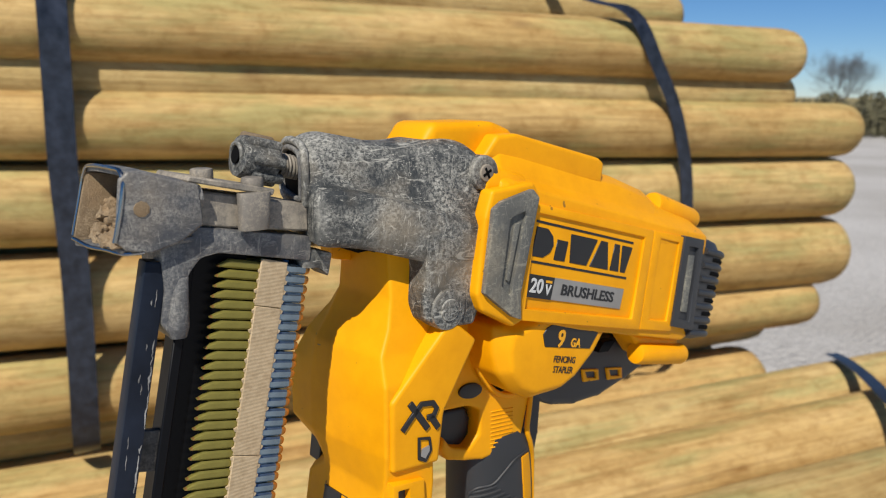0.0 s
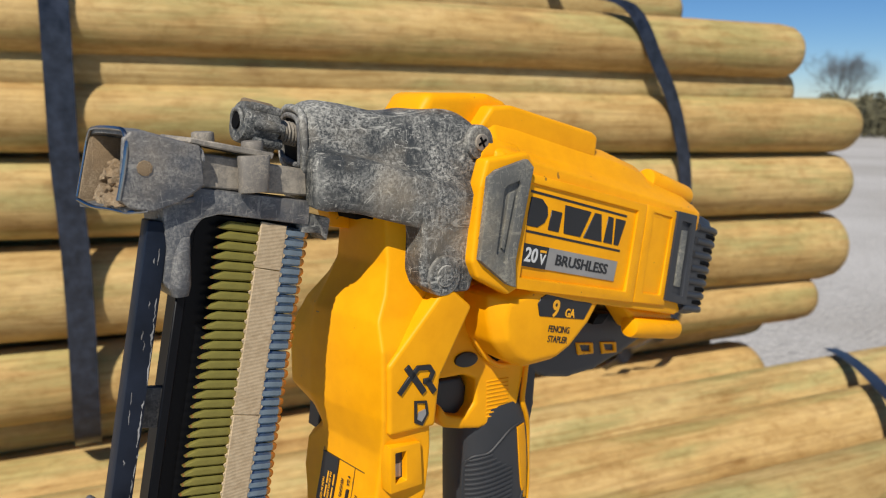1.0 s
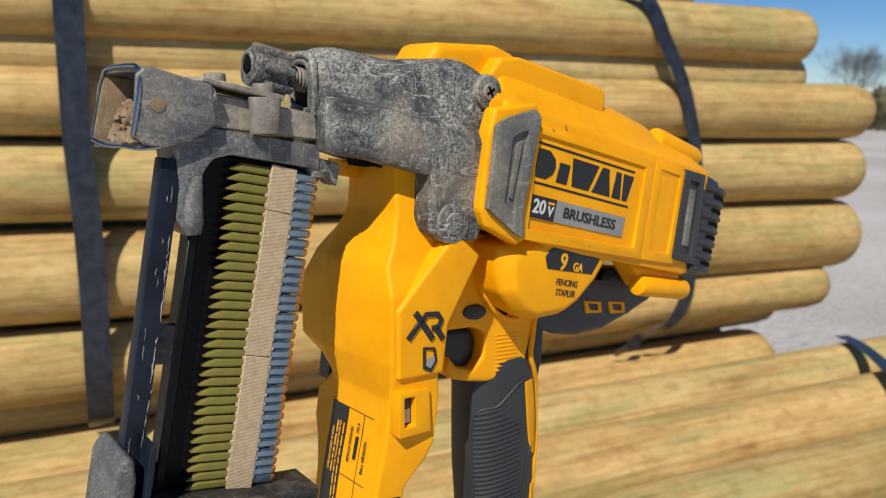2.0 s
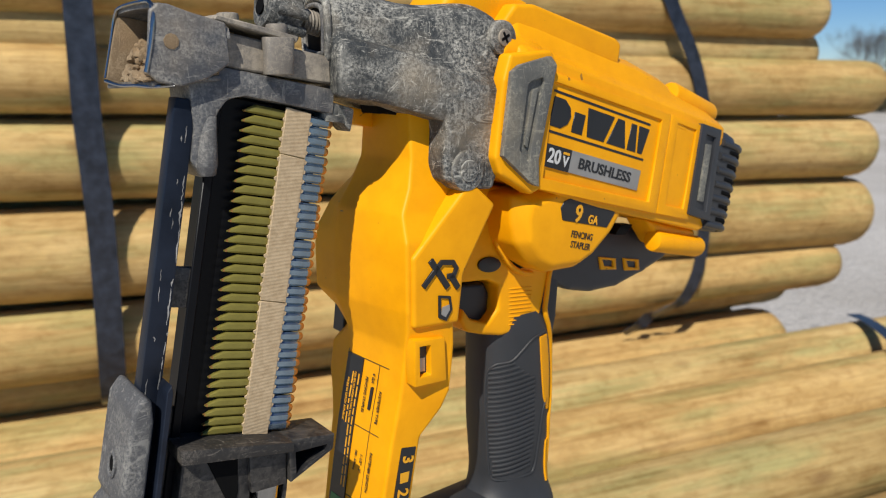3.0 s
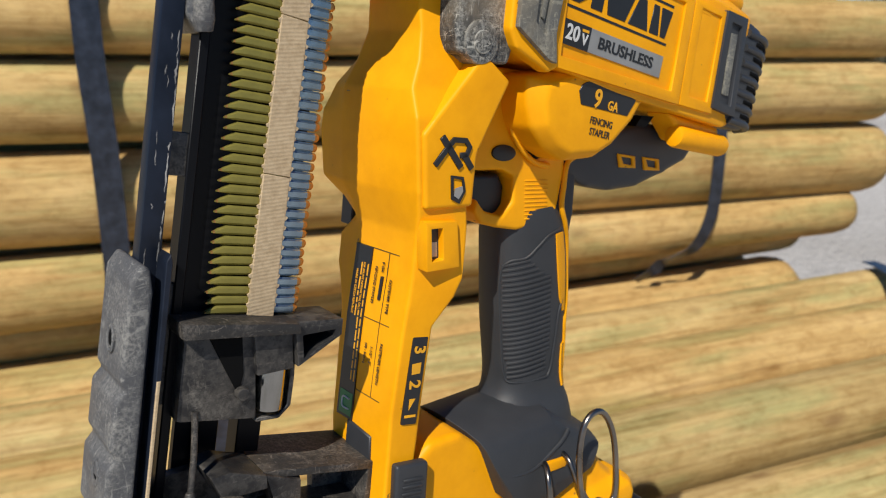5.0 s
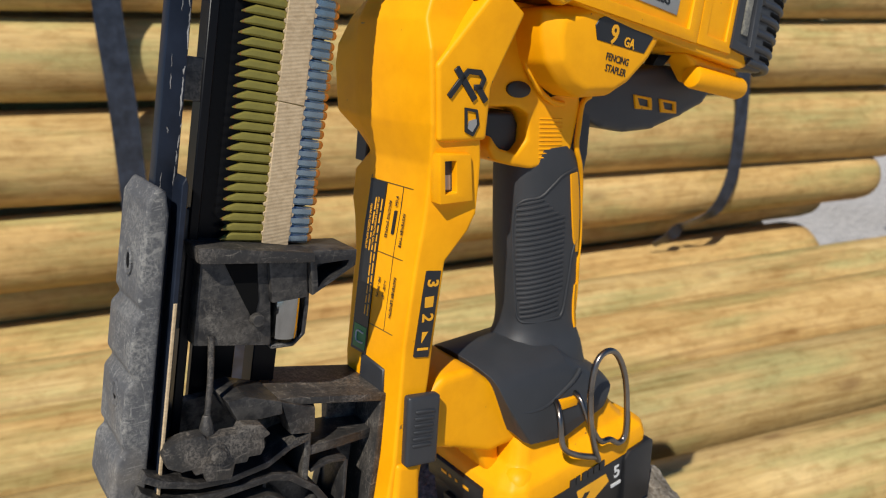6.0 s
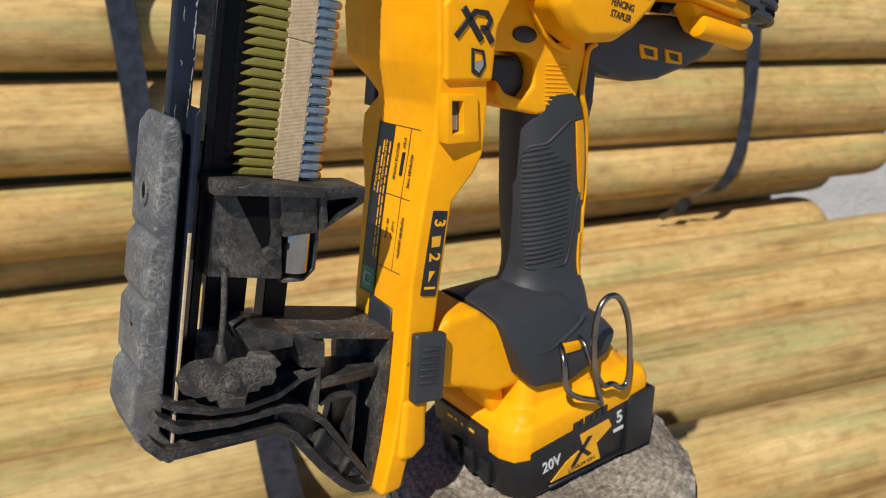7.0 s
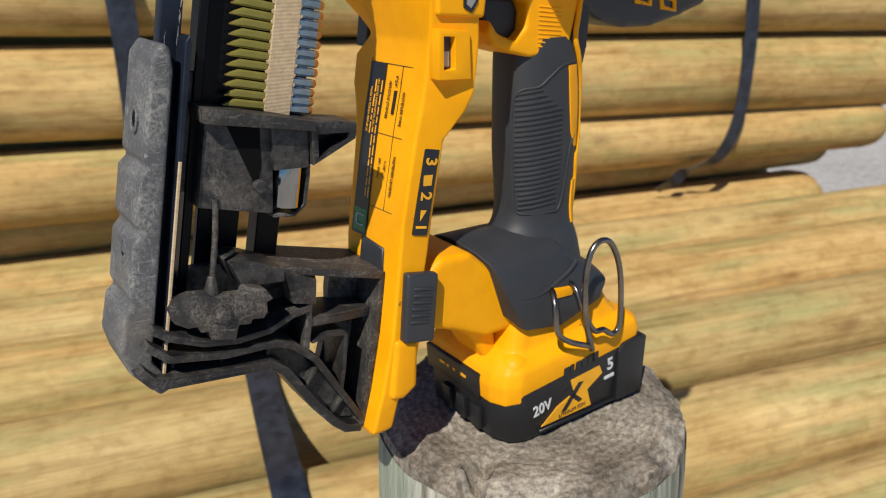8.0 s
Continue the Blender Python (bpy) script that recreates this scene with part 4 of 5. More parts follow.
part("shelf", loft([[(104, -24, 1187), (104, 13, 1187), (160, 10.5, 1169.5), (167, -24, 1169.5)], [(104, -24, 1190.5), (104, 13, 1190.5), (160, 10.5, 1173.5), (167, -24, 1173.5)]], 0.8, 2), DUSTBLK, brk)
part("shelf_front", loft([[(104, 15, 1190), (121, 12.5, 1180), (120, 12.5, 1168), (108, 14.5, 1172)], [(104, 4, 1190), (124, 4, 1180), (122, 4, 1168), (108, 4, 1172)]], 1.0, 2), BLACKPL, brk)
part("upright", ribbon([(158, 10.5, 1173), (151, 10.5, 1135), (143, 10, 1095)], 3.6, -18, 0.8), DUSTBLK, brk)
part("upright_back", prism([(141, 1178), (158, 1172), (143, 1096), (128, 1118), (137, 1146), (138, 1164)], -16, -11), BLACKPL, brk)
part("cross_rib", ribbon([(116, 11.5, 1159.5), (132, 9, 1156.5), (154, 4, 1152)], 5, -14, 0.8), BLACKPL, brk)
part("gusset", ribbon([(136, 10, 1147), (134, 10, 1130), (131, 10.5, 1116)], 1.8, -12, 0.4), BLACKPL, brk)
part("gusset_cap", ribbon([(117, 11.5, 1149), (127, 10.5, 1149.5), (136, 10, 1147)], 1.8, -12, 0.4), BLACKPL, brk)
part("post_rib", ribbon([(118, 12, 1180), (116, 12, 1160), (113, 13, 1146)], 3.2, -12, 0.6), BLACKPL, brk)
lev = part("latch_lever", prism([(52, 1187), (54, 1191), (61, 1192), (68, 1191), (69, 1189), (82, 1187), (84, 1190), (92, 1187), (95, 1182), (92, 1181), (92, 1177), (90, 1174), (85, 1175), (84, 1173), (79, 1174), (77, 1168), (67, 1170.5), (66, 1175), (63, 1175), (62, 1178), (58, 1178.5), (53, 1182)], 17, 24, 0.7, 2), DUSTBLK, tool, "gritty black latch lever with a pin")
part("lever_head", rod((72, 22, 1181.5), (72, 27, 1181.5), 3.3, 16, 0.9), DUSTBLK, lev)
part("lever_washer", rod((72, 22, 1181.5), (72, 24.8, 1181.5), 4.6, 8, 0.4), DUSTBLK, lev)
part("lever_block", prism([(80, 1199), (88, 1199), (103, 1192), (103, 1186), (84, 1188)], -4, 19, 0.8, 2), BLACKPL, lev)
part("lever_spring", tube([(71, 18, 1190), (73, 17, 1199), (76, 15, 1211), (78.5, 13, 1226)], 1.3, 10), DUSTBLK, lev)
part("spring_seat", rod((70.5, 18.5, 1188), (72, 17.5, 1196), 3.4, 14, 0.8, None, 1.6), DUSTBLK, lev)

# yellow magazine housing with its windows and labels
HR = [(1394, 188, 12, 222, 18, -34, 197, -31, 185, -18), (1366, 187.5, 15, 222, 19, -36, 196, -35, 183.5, -20), (1354, 184, 18, 222, 20, -40, 190, -39, 178, -21), (1343, 178, 21, 222, 21, -44, 179, -42, 171.5, -22),
      (1331, 176.5, 26, 214, 26, -46, 172, -44, 169.5, -22), (1322, 176, 26.8, 208, 26.8, -46, 170, -44, 168.5, -22), (1300, 176, 26.8, 204, 26.8, -46, 170, -44, 168.5, -22), (1291, 176.6, 25.6, 203, 26, -44, 177, -40, 171.8, -21),
      (1282, 177.5, 22.5, 202, 27.5, -40, 186, -37, 174.5, -22), (1272, 177, 21.5, 201.5, 27, -40, 178, -39, 174, -36), (1258, 174.5, 21.5, 200, 26.5, -38, 175, -37, 171, -35), (1250, 172.6, 21.5, 196, 25.5, -34, 173, -33, 169.4, -31),
      (1237, 169.6, 21.3, 186, 21.8, -31, 171, -30, 167, -27), (1200, 162.4, 21, 179.5, 21, -29, 164, -28, 160.8, -25.5), (1184, 160.5, 21, 177, 21, -28, 162, -27, 158, -25), (1142, 155, 21, 169, 21, -25, 157, -24, 153, -20),
      (1136, 153.5, 21, 171, 21, -25, 156, -24, 152, -20), (1114, 149, 20.4, 167, 20.4, -24, 152, -23, 148, -18), (1107, 147, 20, 158.5, 20, -22, 150, -21, 146, -17), (1092, 143, 19.5, 154.5, 19.5, -20, 146, -19, 142, -15), (1087.5, 145, 14, 151, 14, -14, 147, -13, 145, -10)]
col = part("magazine_housing", loft([[(fs, fd, z), (rs, nd, z), (rs, far, z), (ms, md, z), (gs, gd, z)] for z, fs, fd, rs, nd, far, ms, md, gs, gd in HR], 2.6, 4, None, 0.2), YELLOW, tool)
part("side_plate", prism([(178, 1293), (178, 1325), (184, 1330.5), (208, 1353.5), (213, 1355), (226, 1344), (207, 1314), (204, 1291)], 16, 28.4, 2.2, 4), YELLOW, col)
part("seam", tube([(171.6, -20, 1340.6), (176, 2, 1340.3), (179, 16, 1340)], 0.35, 6), MUD, col)
part("dark_throat", prism([(176, 1394), (191, 1391), (191, 1384), (183, 1386.5), (178, 1386)], -10, 5, 1.0, 2), VOID, col)
part("throat_rim", prism([(174, 1389), (186, 1386), (186, 1379), (176, 1381)], -22, -12, 1.2, 2), YELLOW, col)
win = part("depth_window", ring_frame([(178, 1288), (195, 1286), (196, 1265), (178, 1266)], [(181, 1284.5), (187, 1284), (187, 1270), (181, 1270)], 20, 29), YELLOW, col, "yellow rimmed depth window")
part("window_glass", prism([(180, 1285), (188, 1285), (188, 1269), (180, 1269)], 23.6, 25.4), DARKPL, win)
part("window_mark", prism([(181.5, 1278), (186, 1277.5), (186, 1271), (181.5, 1271.5)], 25.2, 25.7), SILVER, win)
part("back_window", prism([(180, 1290), (186, 1290), (184, 1275), (178, 1275)], -43, -33, 0.6, 1), DARKPL, col)
# model mark as slanted plain strokes
for line, w in (([(187.3, 1323.2), (197, 1309.2)], 3.0), ([(183.2, 1311.6), (188.4, 1316.8), (193.6, 1321.4), (200, 1320.4), (202, 1317.4), (200.4, 1314.4), (196.6, 1314.4)], 2.5), ([(198.6, 1314.6), (203, 1308)], 2.9)):
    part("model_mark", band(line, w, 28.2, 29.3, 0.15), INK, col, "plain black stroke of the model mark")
ic = part("badge_rim", ring_frame([(191.5, 1306.5), (198.5, 1305), (199.5, 1298.5), (196, 1293.5), (191.5, 1296)], [(192.9, 1305), (197.5, 1303.8), (198.1, 1299), (195.5, 1295.5), (192.9, 1297.3)], 28.4, 29.2), INK, col)
part("badge_field", prism([(194, 1300.5), (197.8, 1301), (198, 1298.6), (195.5, 1295.6), (193, 1297.4)], 28.4, 29.1), SILVER, col)


def front(d, z, out=0.3):
    """A place on the sloping front face of the housing."""
    for ra, rb in zip(HR, HR[1:]):
        if rb[0] <= z <= ra[0]:
            t = (ra[0] - z) / (ra[0] - rb[0])
            fs, fd, gs, gd = (ra[i] + (rb[i] - ra[i]) * t for i in (1, 2, 8, 9))
            s = gs + (fs - gs) * (d - gd) / (fd - gd)
    return (s - out - 0.4, d, z)


def sticker(name, d0, z0, d1, z1, material, parent, out=0.35, label=""):
    """A thin label that follows the front face from z0 down to z1."""
    n = max(1, int((z0 - z1) / 4))
    zs = [z0 + (z1 - z0) * i / n for i in range(n + 1)]
    return part(name, loft([[front(d0, z, out), front(d1, z, out), front(d1, z, -0.6), front(d0, z, -0.6)] for z in zs]), material, parent, label)


strip = sticker("warning_strip", -20.5, 1270, -8, 1187, INK, col, 0.3, "black warning label with small yellow print")
FX, FY = (-0.2, 0, -0.98), (0, -1, 0)
for k, (d, z0, z1) in enumerate(((-9.4, 1262, 1206), (-11.8, 1240, 1208), (-14.2, 1262, 1236))):
    z, rng = z0, random.Random(k)
    while z > z1:
        w = rng.uniform(2.0, 6.0)
        sticker("print_bar", d - 0.42, z, d + 0.42, z - w, YPRINT, strip, 0.42)
        z -= w + 0.9
lettering("FOR SERVICE INFORMATION, CALL", 2.0, front(-11.8, 1251.5, 0.6), FX, FY, YPRINT, strip, squeeze=0.72)
lettering("MADE IN CZECH REPUBLIC", 2.1, front(-16.6, 1248, 0.6), FX, FY, YPRINT, strip, squeeze=0.85)
gsq = sticker("green_field", -19, 1200, -8.6, 1188.5, GREENP, strip, 0.5)
part("staple_sign", tube([front(-10.5, 1197, 0.8), front(-15.6, 1197, 0.8), front(-16.4, 1194.4, 0.8), front(-15.6, 1192, 0.8), front(-10.5, 1192, 0.8)], 0.4, 6), WHITE, gsq)
for z in (1270, 1238, 1203):
    sticker("label_rule", -8, z, 11.5, z - 0.22, INK, col, -0.1)
sticker("label_rule", 4.4, 1270, 4.6, 1203, INK, col, -0.1)
for body, size, d, z, q in (("FASTENER TYPE", 2.6, 8.4, 1251, 0.86), ("9 GA", 2.5, 1.6, 1263, 0.9), ("FENCING STAPLES", 2.5, -3.0, 1254, 0.86), ("FASTENER LENGTH", 2.6, 8.4, 1220, 0.86), ('1-1/2" - 2"', 2.4, 1.4, 1222, 0.9), ("(40 - 50mm)", 2.3, -3.0, 1222, 0.85)):
    lettering(body, size, front(d, z, 0.45), FX, FY, INK, col, squeeze=q)
sticker("print_bar", 0.8, 1258.5, 2.4, 1248, INK, col, 0.45)

num = part("setting_scale", prism([(175.2, 1234.6), (183.6, 1233), (175.6, 1192), (167.2, 1194)], 19.6, 21.9, 0.8, 2), INK, col, "black depth scale with yellow figures")
NX, NY = (-0.183, 0, -0.983), (0.983, 0, -0.183)
for body, s, z in (("3", 178.2, 1228), ("2", 174.9, 1212), ("1", 171.7, 1197.3)):
    lettering(body, 8.4, (s, 22.1, z), NX, NY, YPRINT, num)
for z, k in ((1219.5, 1.0), (1203, 0.7)):
    s = 176.6 - (1219.5 - z) * 0.2
    part("scale_wedge", prism([(s - 2.5, z + 2.6), (s + 2.5 * k, z + 2.2), (s + 1.6, z - 2.8), (s - 2.9, z - 2.4)][:4] if k == 1.0 else [(s - 1.2, z + 2.6), (s + 2, z + 2), (s - 1.8, z - 2.6)], 21.7, 22.1), YPRINT, num)
part("column_boss", prism([(156, 1142), (169, 1138), (168, 1113), (160, 1108), (152, 1110)], 4, 23, 3, 3), YELLOW, col)
clip = part("release_clip", prism([(162, 1176.5), (180, 1173), (177, 1137), (159, 1140.5)], 20, 25.5, 2, 3), DARKPL, tool, "charcoal plastic release latch with grip ribs")
for k in range(6):
    z = 1169 - k * 3.4
    part("grip_rib", prism([(165 - k * 0.5, z), (176 - k * 0.5, z - 2), (176 - k * 0.5, z - 3.6), (165 - k * 0.5, z - 1.6)], 25.0, 26.3, 0.4, 1), GRIP, clip)
part("column_clip", loft([[front(-11, 1187, 0.6), front(8, 1185, 0.6), front(9, 1171, 0.8), front(-11, 1170, 0.8)], [front(-11, 1187, -3), front(8, 1185, -3), front(9, 1171, -3), front(-11, 1170, -3)]], 0.5, 1), DARKPL, col)

# trigger housing, trigger, handle
th = part("trigger_housing", prism([(218, 1352), (264, 1346), (285, 1306), (286, 1296), (279, 1268), (252, 1268), (240, 1271), (228, 1275), (224, 1282), (226, 1288), (231, 1281), (242, 1277), (249, 1283), (250, 1296), (242, 1300), (220, 1302)], -28, 5.5, 3, 4), YELLOW, tool)
part("trigger", prism([(226, 1299), (246, 1297), (249, 1290), (248, 1281), (243, 1275), (233, 1275), (227, 1281)], -20, -1, 3, 4), BATBLACK, tool, "black trigger")
part("lock_button", loft([[(242 + 7.6 * math.cos(t), d, 1308.5 + 4.0 * math.sin(t) - 0.8 * math.cos(t)) for t in [2 * math.pi * k / 24 for k in range(24)]] for d in (0, 6.8)], 0.8, 2), BATBLACK, tool, "black lock button")
for k in range(10):
    z = 1293 - k * 2.2
    part("grip_line", band([(257, z), (273, z - 1.8)], 0.7, 5.2, 5.9, 0.2), YELLOW, th)
part("cooling_grille", prism([(243, 1338), (250, 1337), (256, 1318), (268, 1304), (261, 1303), (249, 1315), (243, 1328)], 2, 7.5, 0.5, 1), VOID, th)
part("grille_lip", tube([(243, 7.5, 1330), (246, 7.5, 1319), (253, 7.5, 1309), (262, 7, 1302), (272, 6.4, 1299)], 1.5, 10), YELLOW, th)
for k in range(4):
    part("grille_bar", band([(243 + k * 3.4, 1331 - k * 6.5), (253 + k * 3.4, 1328 - k * 6.5)], 1.4, 5, 8.4, 0.3), DARKPL, th)

# height, centre along and across, half length, half width
HZ = [(1277, 270, -10, 22.5, 16), (1268, 271, -10, 24.5, 17), (1252, 272, -10, 25.5, 17.5), (1235, 272.5, -10, 26, 17.5), (1215, 272.5, -10, 25.5, 17.5), (1195, 273, -10, 24.5, 17), (1182, 273, -10, 24, 17), (1172, 271, -9, 26, 18), (1163, 264, -6, 34, 21), (1155, 258, -4, 41, 23), (1148, 256, -3, 44, 24), (1140, 256, -3, 44, 24)]
handle = part("handle", loft(smooth([oval(c - 1, m, a, b, z, 40, 2.5, -0.06 if z < 1160 else 0.0) for z, c, m, a, b in HZ])), GRIP, tool, "charcoal rubber handle with moulded ribs")


def on_grip(theta, z, out=0.0):
    for ra, rb in zip(HZ, HZ[1:]):
        if rb[0] <= z <= ra[0]:
            t = (ra[0] - z) / (ra[0] - rb[0])
            c, m, a, b = (ra[i] + (rb[i] - ra[i]) * t for i in (1, 2, 3, 4))
            break
    k, q = math.cos(radians(theta)), math.sin(radians(theta))
    return (c - 1 + math.copysign(abs(k) ** 0.8, k) * (a + out), m + math.copysign(abs(q) ** 0.8, q) * (b + out), z)


for k in range(24):
    z = 1251 - k * 2.75
    lo, hi = (76 + max(0, 4 - k) * 6, 143) if k < 20 else (80, 138)
    part("rib", tube([on_grip(9 + lo + (hi - lo) * i / 6, z - 0.4 * i, 0.05) for i in range(7)], 0.75, 6), GRIP, handle)
part("panel_rim", tube([on_grip(a + 9, z, 0.1) for a, z in [(52, 1264), (66, 1263.5), (78, 1262), (90, 1257), (106, 1252.5), (132, 1251), (146, 1245), (149, 1230), (147, 1205), (143, 1186), (122, 1182.5), (84, 1182), (74, 1184), (66, 1200), (60, 1216), (50, 1224)]], 0.7, 6), GRIP, handle)


def grip_patch(name, zs, lo, hi, material, label=""):
    rows = [[on_grip(l + (h - l) * i / 5, z, 0.7) for i in range(6)] + [on_grip(h - (h - l) * i / 5, z, -1.5) for i in range(6)] for z, l, h in zip(zs, lo, hi)]
    return part(name, loft(rows, 0), material, handle, label)


inlay = grip_patch("inlay", (1262, 1250, 1238, 1226, 1217), (58, 56, 54, 53, 52), (75, 75, 73, 69, 58), YELLOW, "yellow plastic inlay")
grip_patch("inlay", (1197, 1190, 1180, 1172), (42, 40, 40, 42), (56, 57, 56, 53), YELLOW, "yellow plastic inlay")
part("back_spine", tube([(294, 4, 1301), (287, 5.5, 1298), (284.5, 6, 1286), (283.5, 6, 1276), (288, 4.5, 1266), (292, 2, 1256), (294.5, 0, 1240), (294, 1, 1222), (291, 3, 1210), (292, 2, 1198), (292, 1, 1180)], 1.5, 8), YELLOW, handle)
part("back_rubber", prism([(282, 1310), (298, 1302), (296, 1270), (293, 1258), (280, 1262), (283, 1285)], -24, 3.5, 3, 3), GRIP, handle)

# foot over the battery
def plan(z, s0, s1, d0, d1, cut, slope=0.0):
    s0, s1 = s0 + 11, s1 - 6
    P = [(s0, d0 + 6), (s0, d1 - cut * 0.6), (s0 + cut * 0.17, d1 - cut * 0.18), (s0 + cut * 0.55, d1), (s1 - 5, d1), (s1, d1 - 5), (s1, d0 + 5), (s1 - 5, d0), (s0 + 6, d0)]
    return [(s, d, z + slope * (s - 232)) for s, d in P]


foot = part("foot_base", loft([plan(1086, 205, 330, -41, 35, 22, 0.09), plan(1098, 204, 331, -41, 35.6, 22, 0.085), plan(1105, 206, 329, -40, 34.6, 21, 0.08), plan(1110, 211, 325, -36, 30.5, 18, 0.07), plan(1113, 216, 319, -33, 27.5, 14, 0.05), plan(1122, 219, 313, -31, 25.6, 12, 0.02), plan(1136, 222, 306, -29, 22, 10, 0)], 1.8, 3, None, 0.25), YELLOW, tool)
part("corner_boss", loft(smooth([oval(231, 24, 9, 9, 1098, 20, 2.4), oval(231, 24, 9.4, 9.4, 1104, 20, 2.4), oval(232, 23, 8, 8, 1110, 20, 2.4), oval(233, 22, 4, 4, 1113, 20, 2.4)], 3)), YELLOW, foot)
part("foot_neck", prism([(172, 1142), (176, 1169), (186, 1177), (205, 1176), (219, 1163), (240, 1140), (240, 1124), (216, 1124), (190, 1136)], -27, 19, 5, 4), YELLOW, foot)
part("neck_gusset", prism([(196, 1134), (226, 1134), (230, 1104), (221, 1106), (210, 1124)], -16, 12, 4, 4), YELLOW, foot)
skirt = part("overmould", loft(smooth([[(s, d, z) for s, z in pts] for d, pts in (
    (-37, [(228, 1150), (236, 1136), (262, 1130), (288, 1134), (292, 1140), (262, 1158)]),
    (-30, [(214, 1168), (228, 1134), (260, 1122), (296, 1130), (301, 1142), (264, 1168)]),
    (-4, [(207, 1177), (228, 1130), (260, 1120), (300, 1128), (309, 1142), (266, 1172)]),
    (20, [(215, 1168), (227, 1134), (260, 1122), (297, 1130), (303, 1140), (266, 1165)]),
    (27, [(219, 1156), (231, 1129), (260, 1122), (294, 1131), (297, 1138), (264, 1152)]),
    (30, [(226, 1142), (235, 1127), (260, 1123), (288, 1131), (290, 1135), (262, 1140)]))], 3), 3.0, 3, None, 0.5), GRIP, foot, "charcoal rubber moulded over the foot")
part("rubber_crease", tube([(226, 27.4, 1148.5), (234, 28.3, 1146), (247, 28.4, 1146), (266, 26.8, 1152.5), (275, 24, 1156.5)], 1.2, 8), GRIP, skirt)
bat = part("battery", loft([plan(1058, 212, 326, -38, 32, 22), plan(1061, 208, 329, -40, 34.5, 24), plan(1076, 207, 330, -40.5, 35.4, 24, 0.05), plan(1091.5, 206, 330, -40.8, 36, 23, 0.09)], 1.2, 2, None, 0.3), BATBLACK, tool, "black slide-in battery pack with printed side")
part("corner_cheek", prism([(303, 1062), (325.5, 1062), (326.5, 1100), (323, 1102), (306, 1100), (302, 1095)], 20, 37.6, 1.5, 2), BATBLACK, bat)
part("base_rim", band([(242, 1063), (306, 1063)], 2.4, 33, 36.2, 0.6), BATBLACK, bat)
part("label_patch", prism([(243, 1066), (283, 1066), (279, 1078), (291, 1085), (287, 1093), (264, 1089.5), (268, 1080), (255, 1075)], 35.2, 35.8, 0.15, 1), YPRINT, bat, "yellow shape on the battery label")
part("label_stroke", prism([(258, 1070), (262, 1070), (275, 1085), (271, 1085.5)], 35.7, 36.0), INK, bat)
part("label_stroke", prism([(272, 1072), (275, 1073), (263, 1084), (260, 1083)], 35.7, 36.0), INK, bat)
lettering("LITHIUM ION", 3.6, (267, 36.0, 1068.6), (1, 0, 0.06), (-0.06, 0, 1), INK, bat)
lettering("20V", 9.5, (243, 36.0, 1078.5), (1, 0, 0.12), (-0.12, 0, 1), WHITE, bat, squeeze=0.9)
lettering("5", 11, (297, 36.0, 1089), (1, 0, 0.12), (-0.12, 0, 1), WHITE, bat)
part("print_bar", prism([(293, 1079.5), (301, 1080), (301, 1082), (293, 1081.5)], 35.5, 36.0), WHITE, bat)
for k in range(6):
    s = 259 + k * 4.6
    w = 3.8 if k != 1 else 2.8
    part("emblem_block", prism([(s, 1093.5 + k * 0.55), (s + w, 1093.9 + k * 0.55), (s + w, 1098.6 + k * 0.55), (s, 1098.2 + k * 0.55)], 34.2, 36.2), INK, foot, "plain black block of the maker's mark")
part("front_panel", prism([(213.4, 1099), (218.5, 1100), (219, 1084), (214.6, 1084)], -36, 14, 0.8, 2), BATBLACK, bat)
for k, (d, w) in enumerate(((-14, 5), (-7, 2), (-1, 2), (6, 5))):
    part("front_mark", prism([(213.4, 1094.2), (216.4, 1094.2), (216.4, 1092.4), (213.6, 1092.4)], d - 8, d + w - 8), YPRINT, bat)
for d in (-22, -8, 6):
    part("front_rib", prism([(214.6, 1078), (219, 1078), (219.5, 1063), (215.4, 1063)], d, d + 8, 1.2, 2), BATBLACK, bat)

# belt hook
hook = part("belt_hook", tube([(268, 26, 1146), (266, 34, 1145), (268, 40, 1132), (275, 41, 1120), (283, 41, 1118), (291, 41, 1113), (296, 41, 1118), (294.5, 41.5, 1140), (290, 42, 1158), (282, 42.5, 1171), (273.5, 42.5, 1174), (266.5, 42.5, 1168), (264, 42.5, 1150), (268, 42, 1125), (274, 41.5, 1109), (272, 41, 1111), (257, 40.5, 1118), (248, 40, 1126), (247, 38, 1140), (250, 33, 1146), (254, 26, 1146)], 1.7, 10), WIRE, tool, "bent steel wire belt hook")
part("hook_socket", prism([(252, 1147), (268, 1145), (267, 1140), (253, 1141)], 25, 31, 1, 2), YELLOW, hook, "yellow hook socket")

# ---- the staples ----
strip_root = thing("staple_strip", (-0.1768 + 0.7716 * BASE_S, 0.2145 + 0.6361 * BASE_S, BASE_Z), "strip of olive and blue coated fencing staples on card", "staples", rz=39.5)


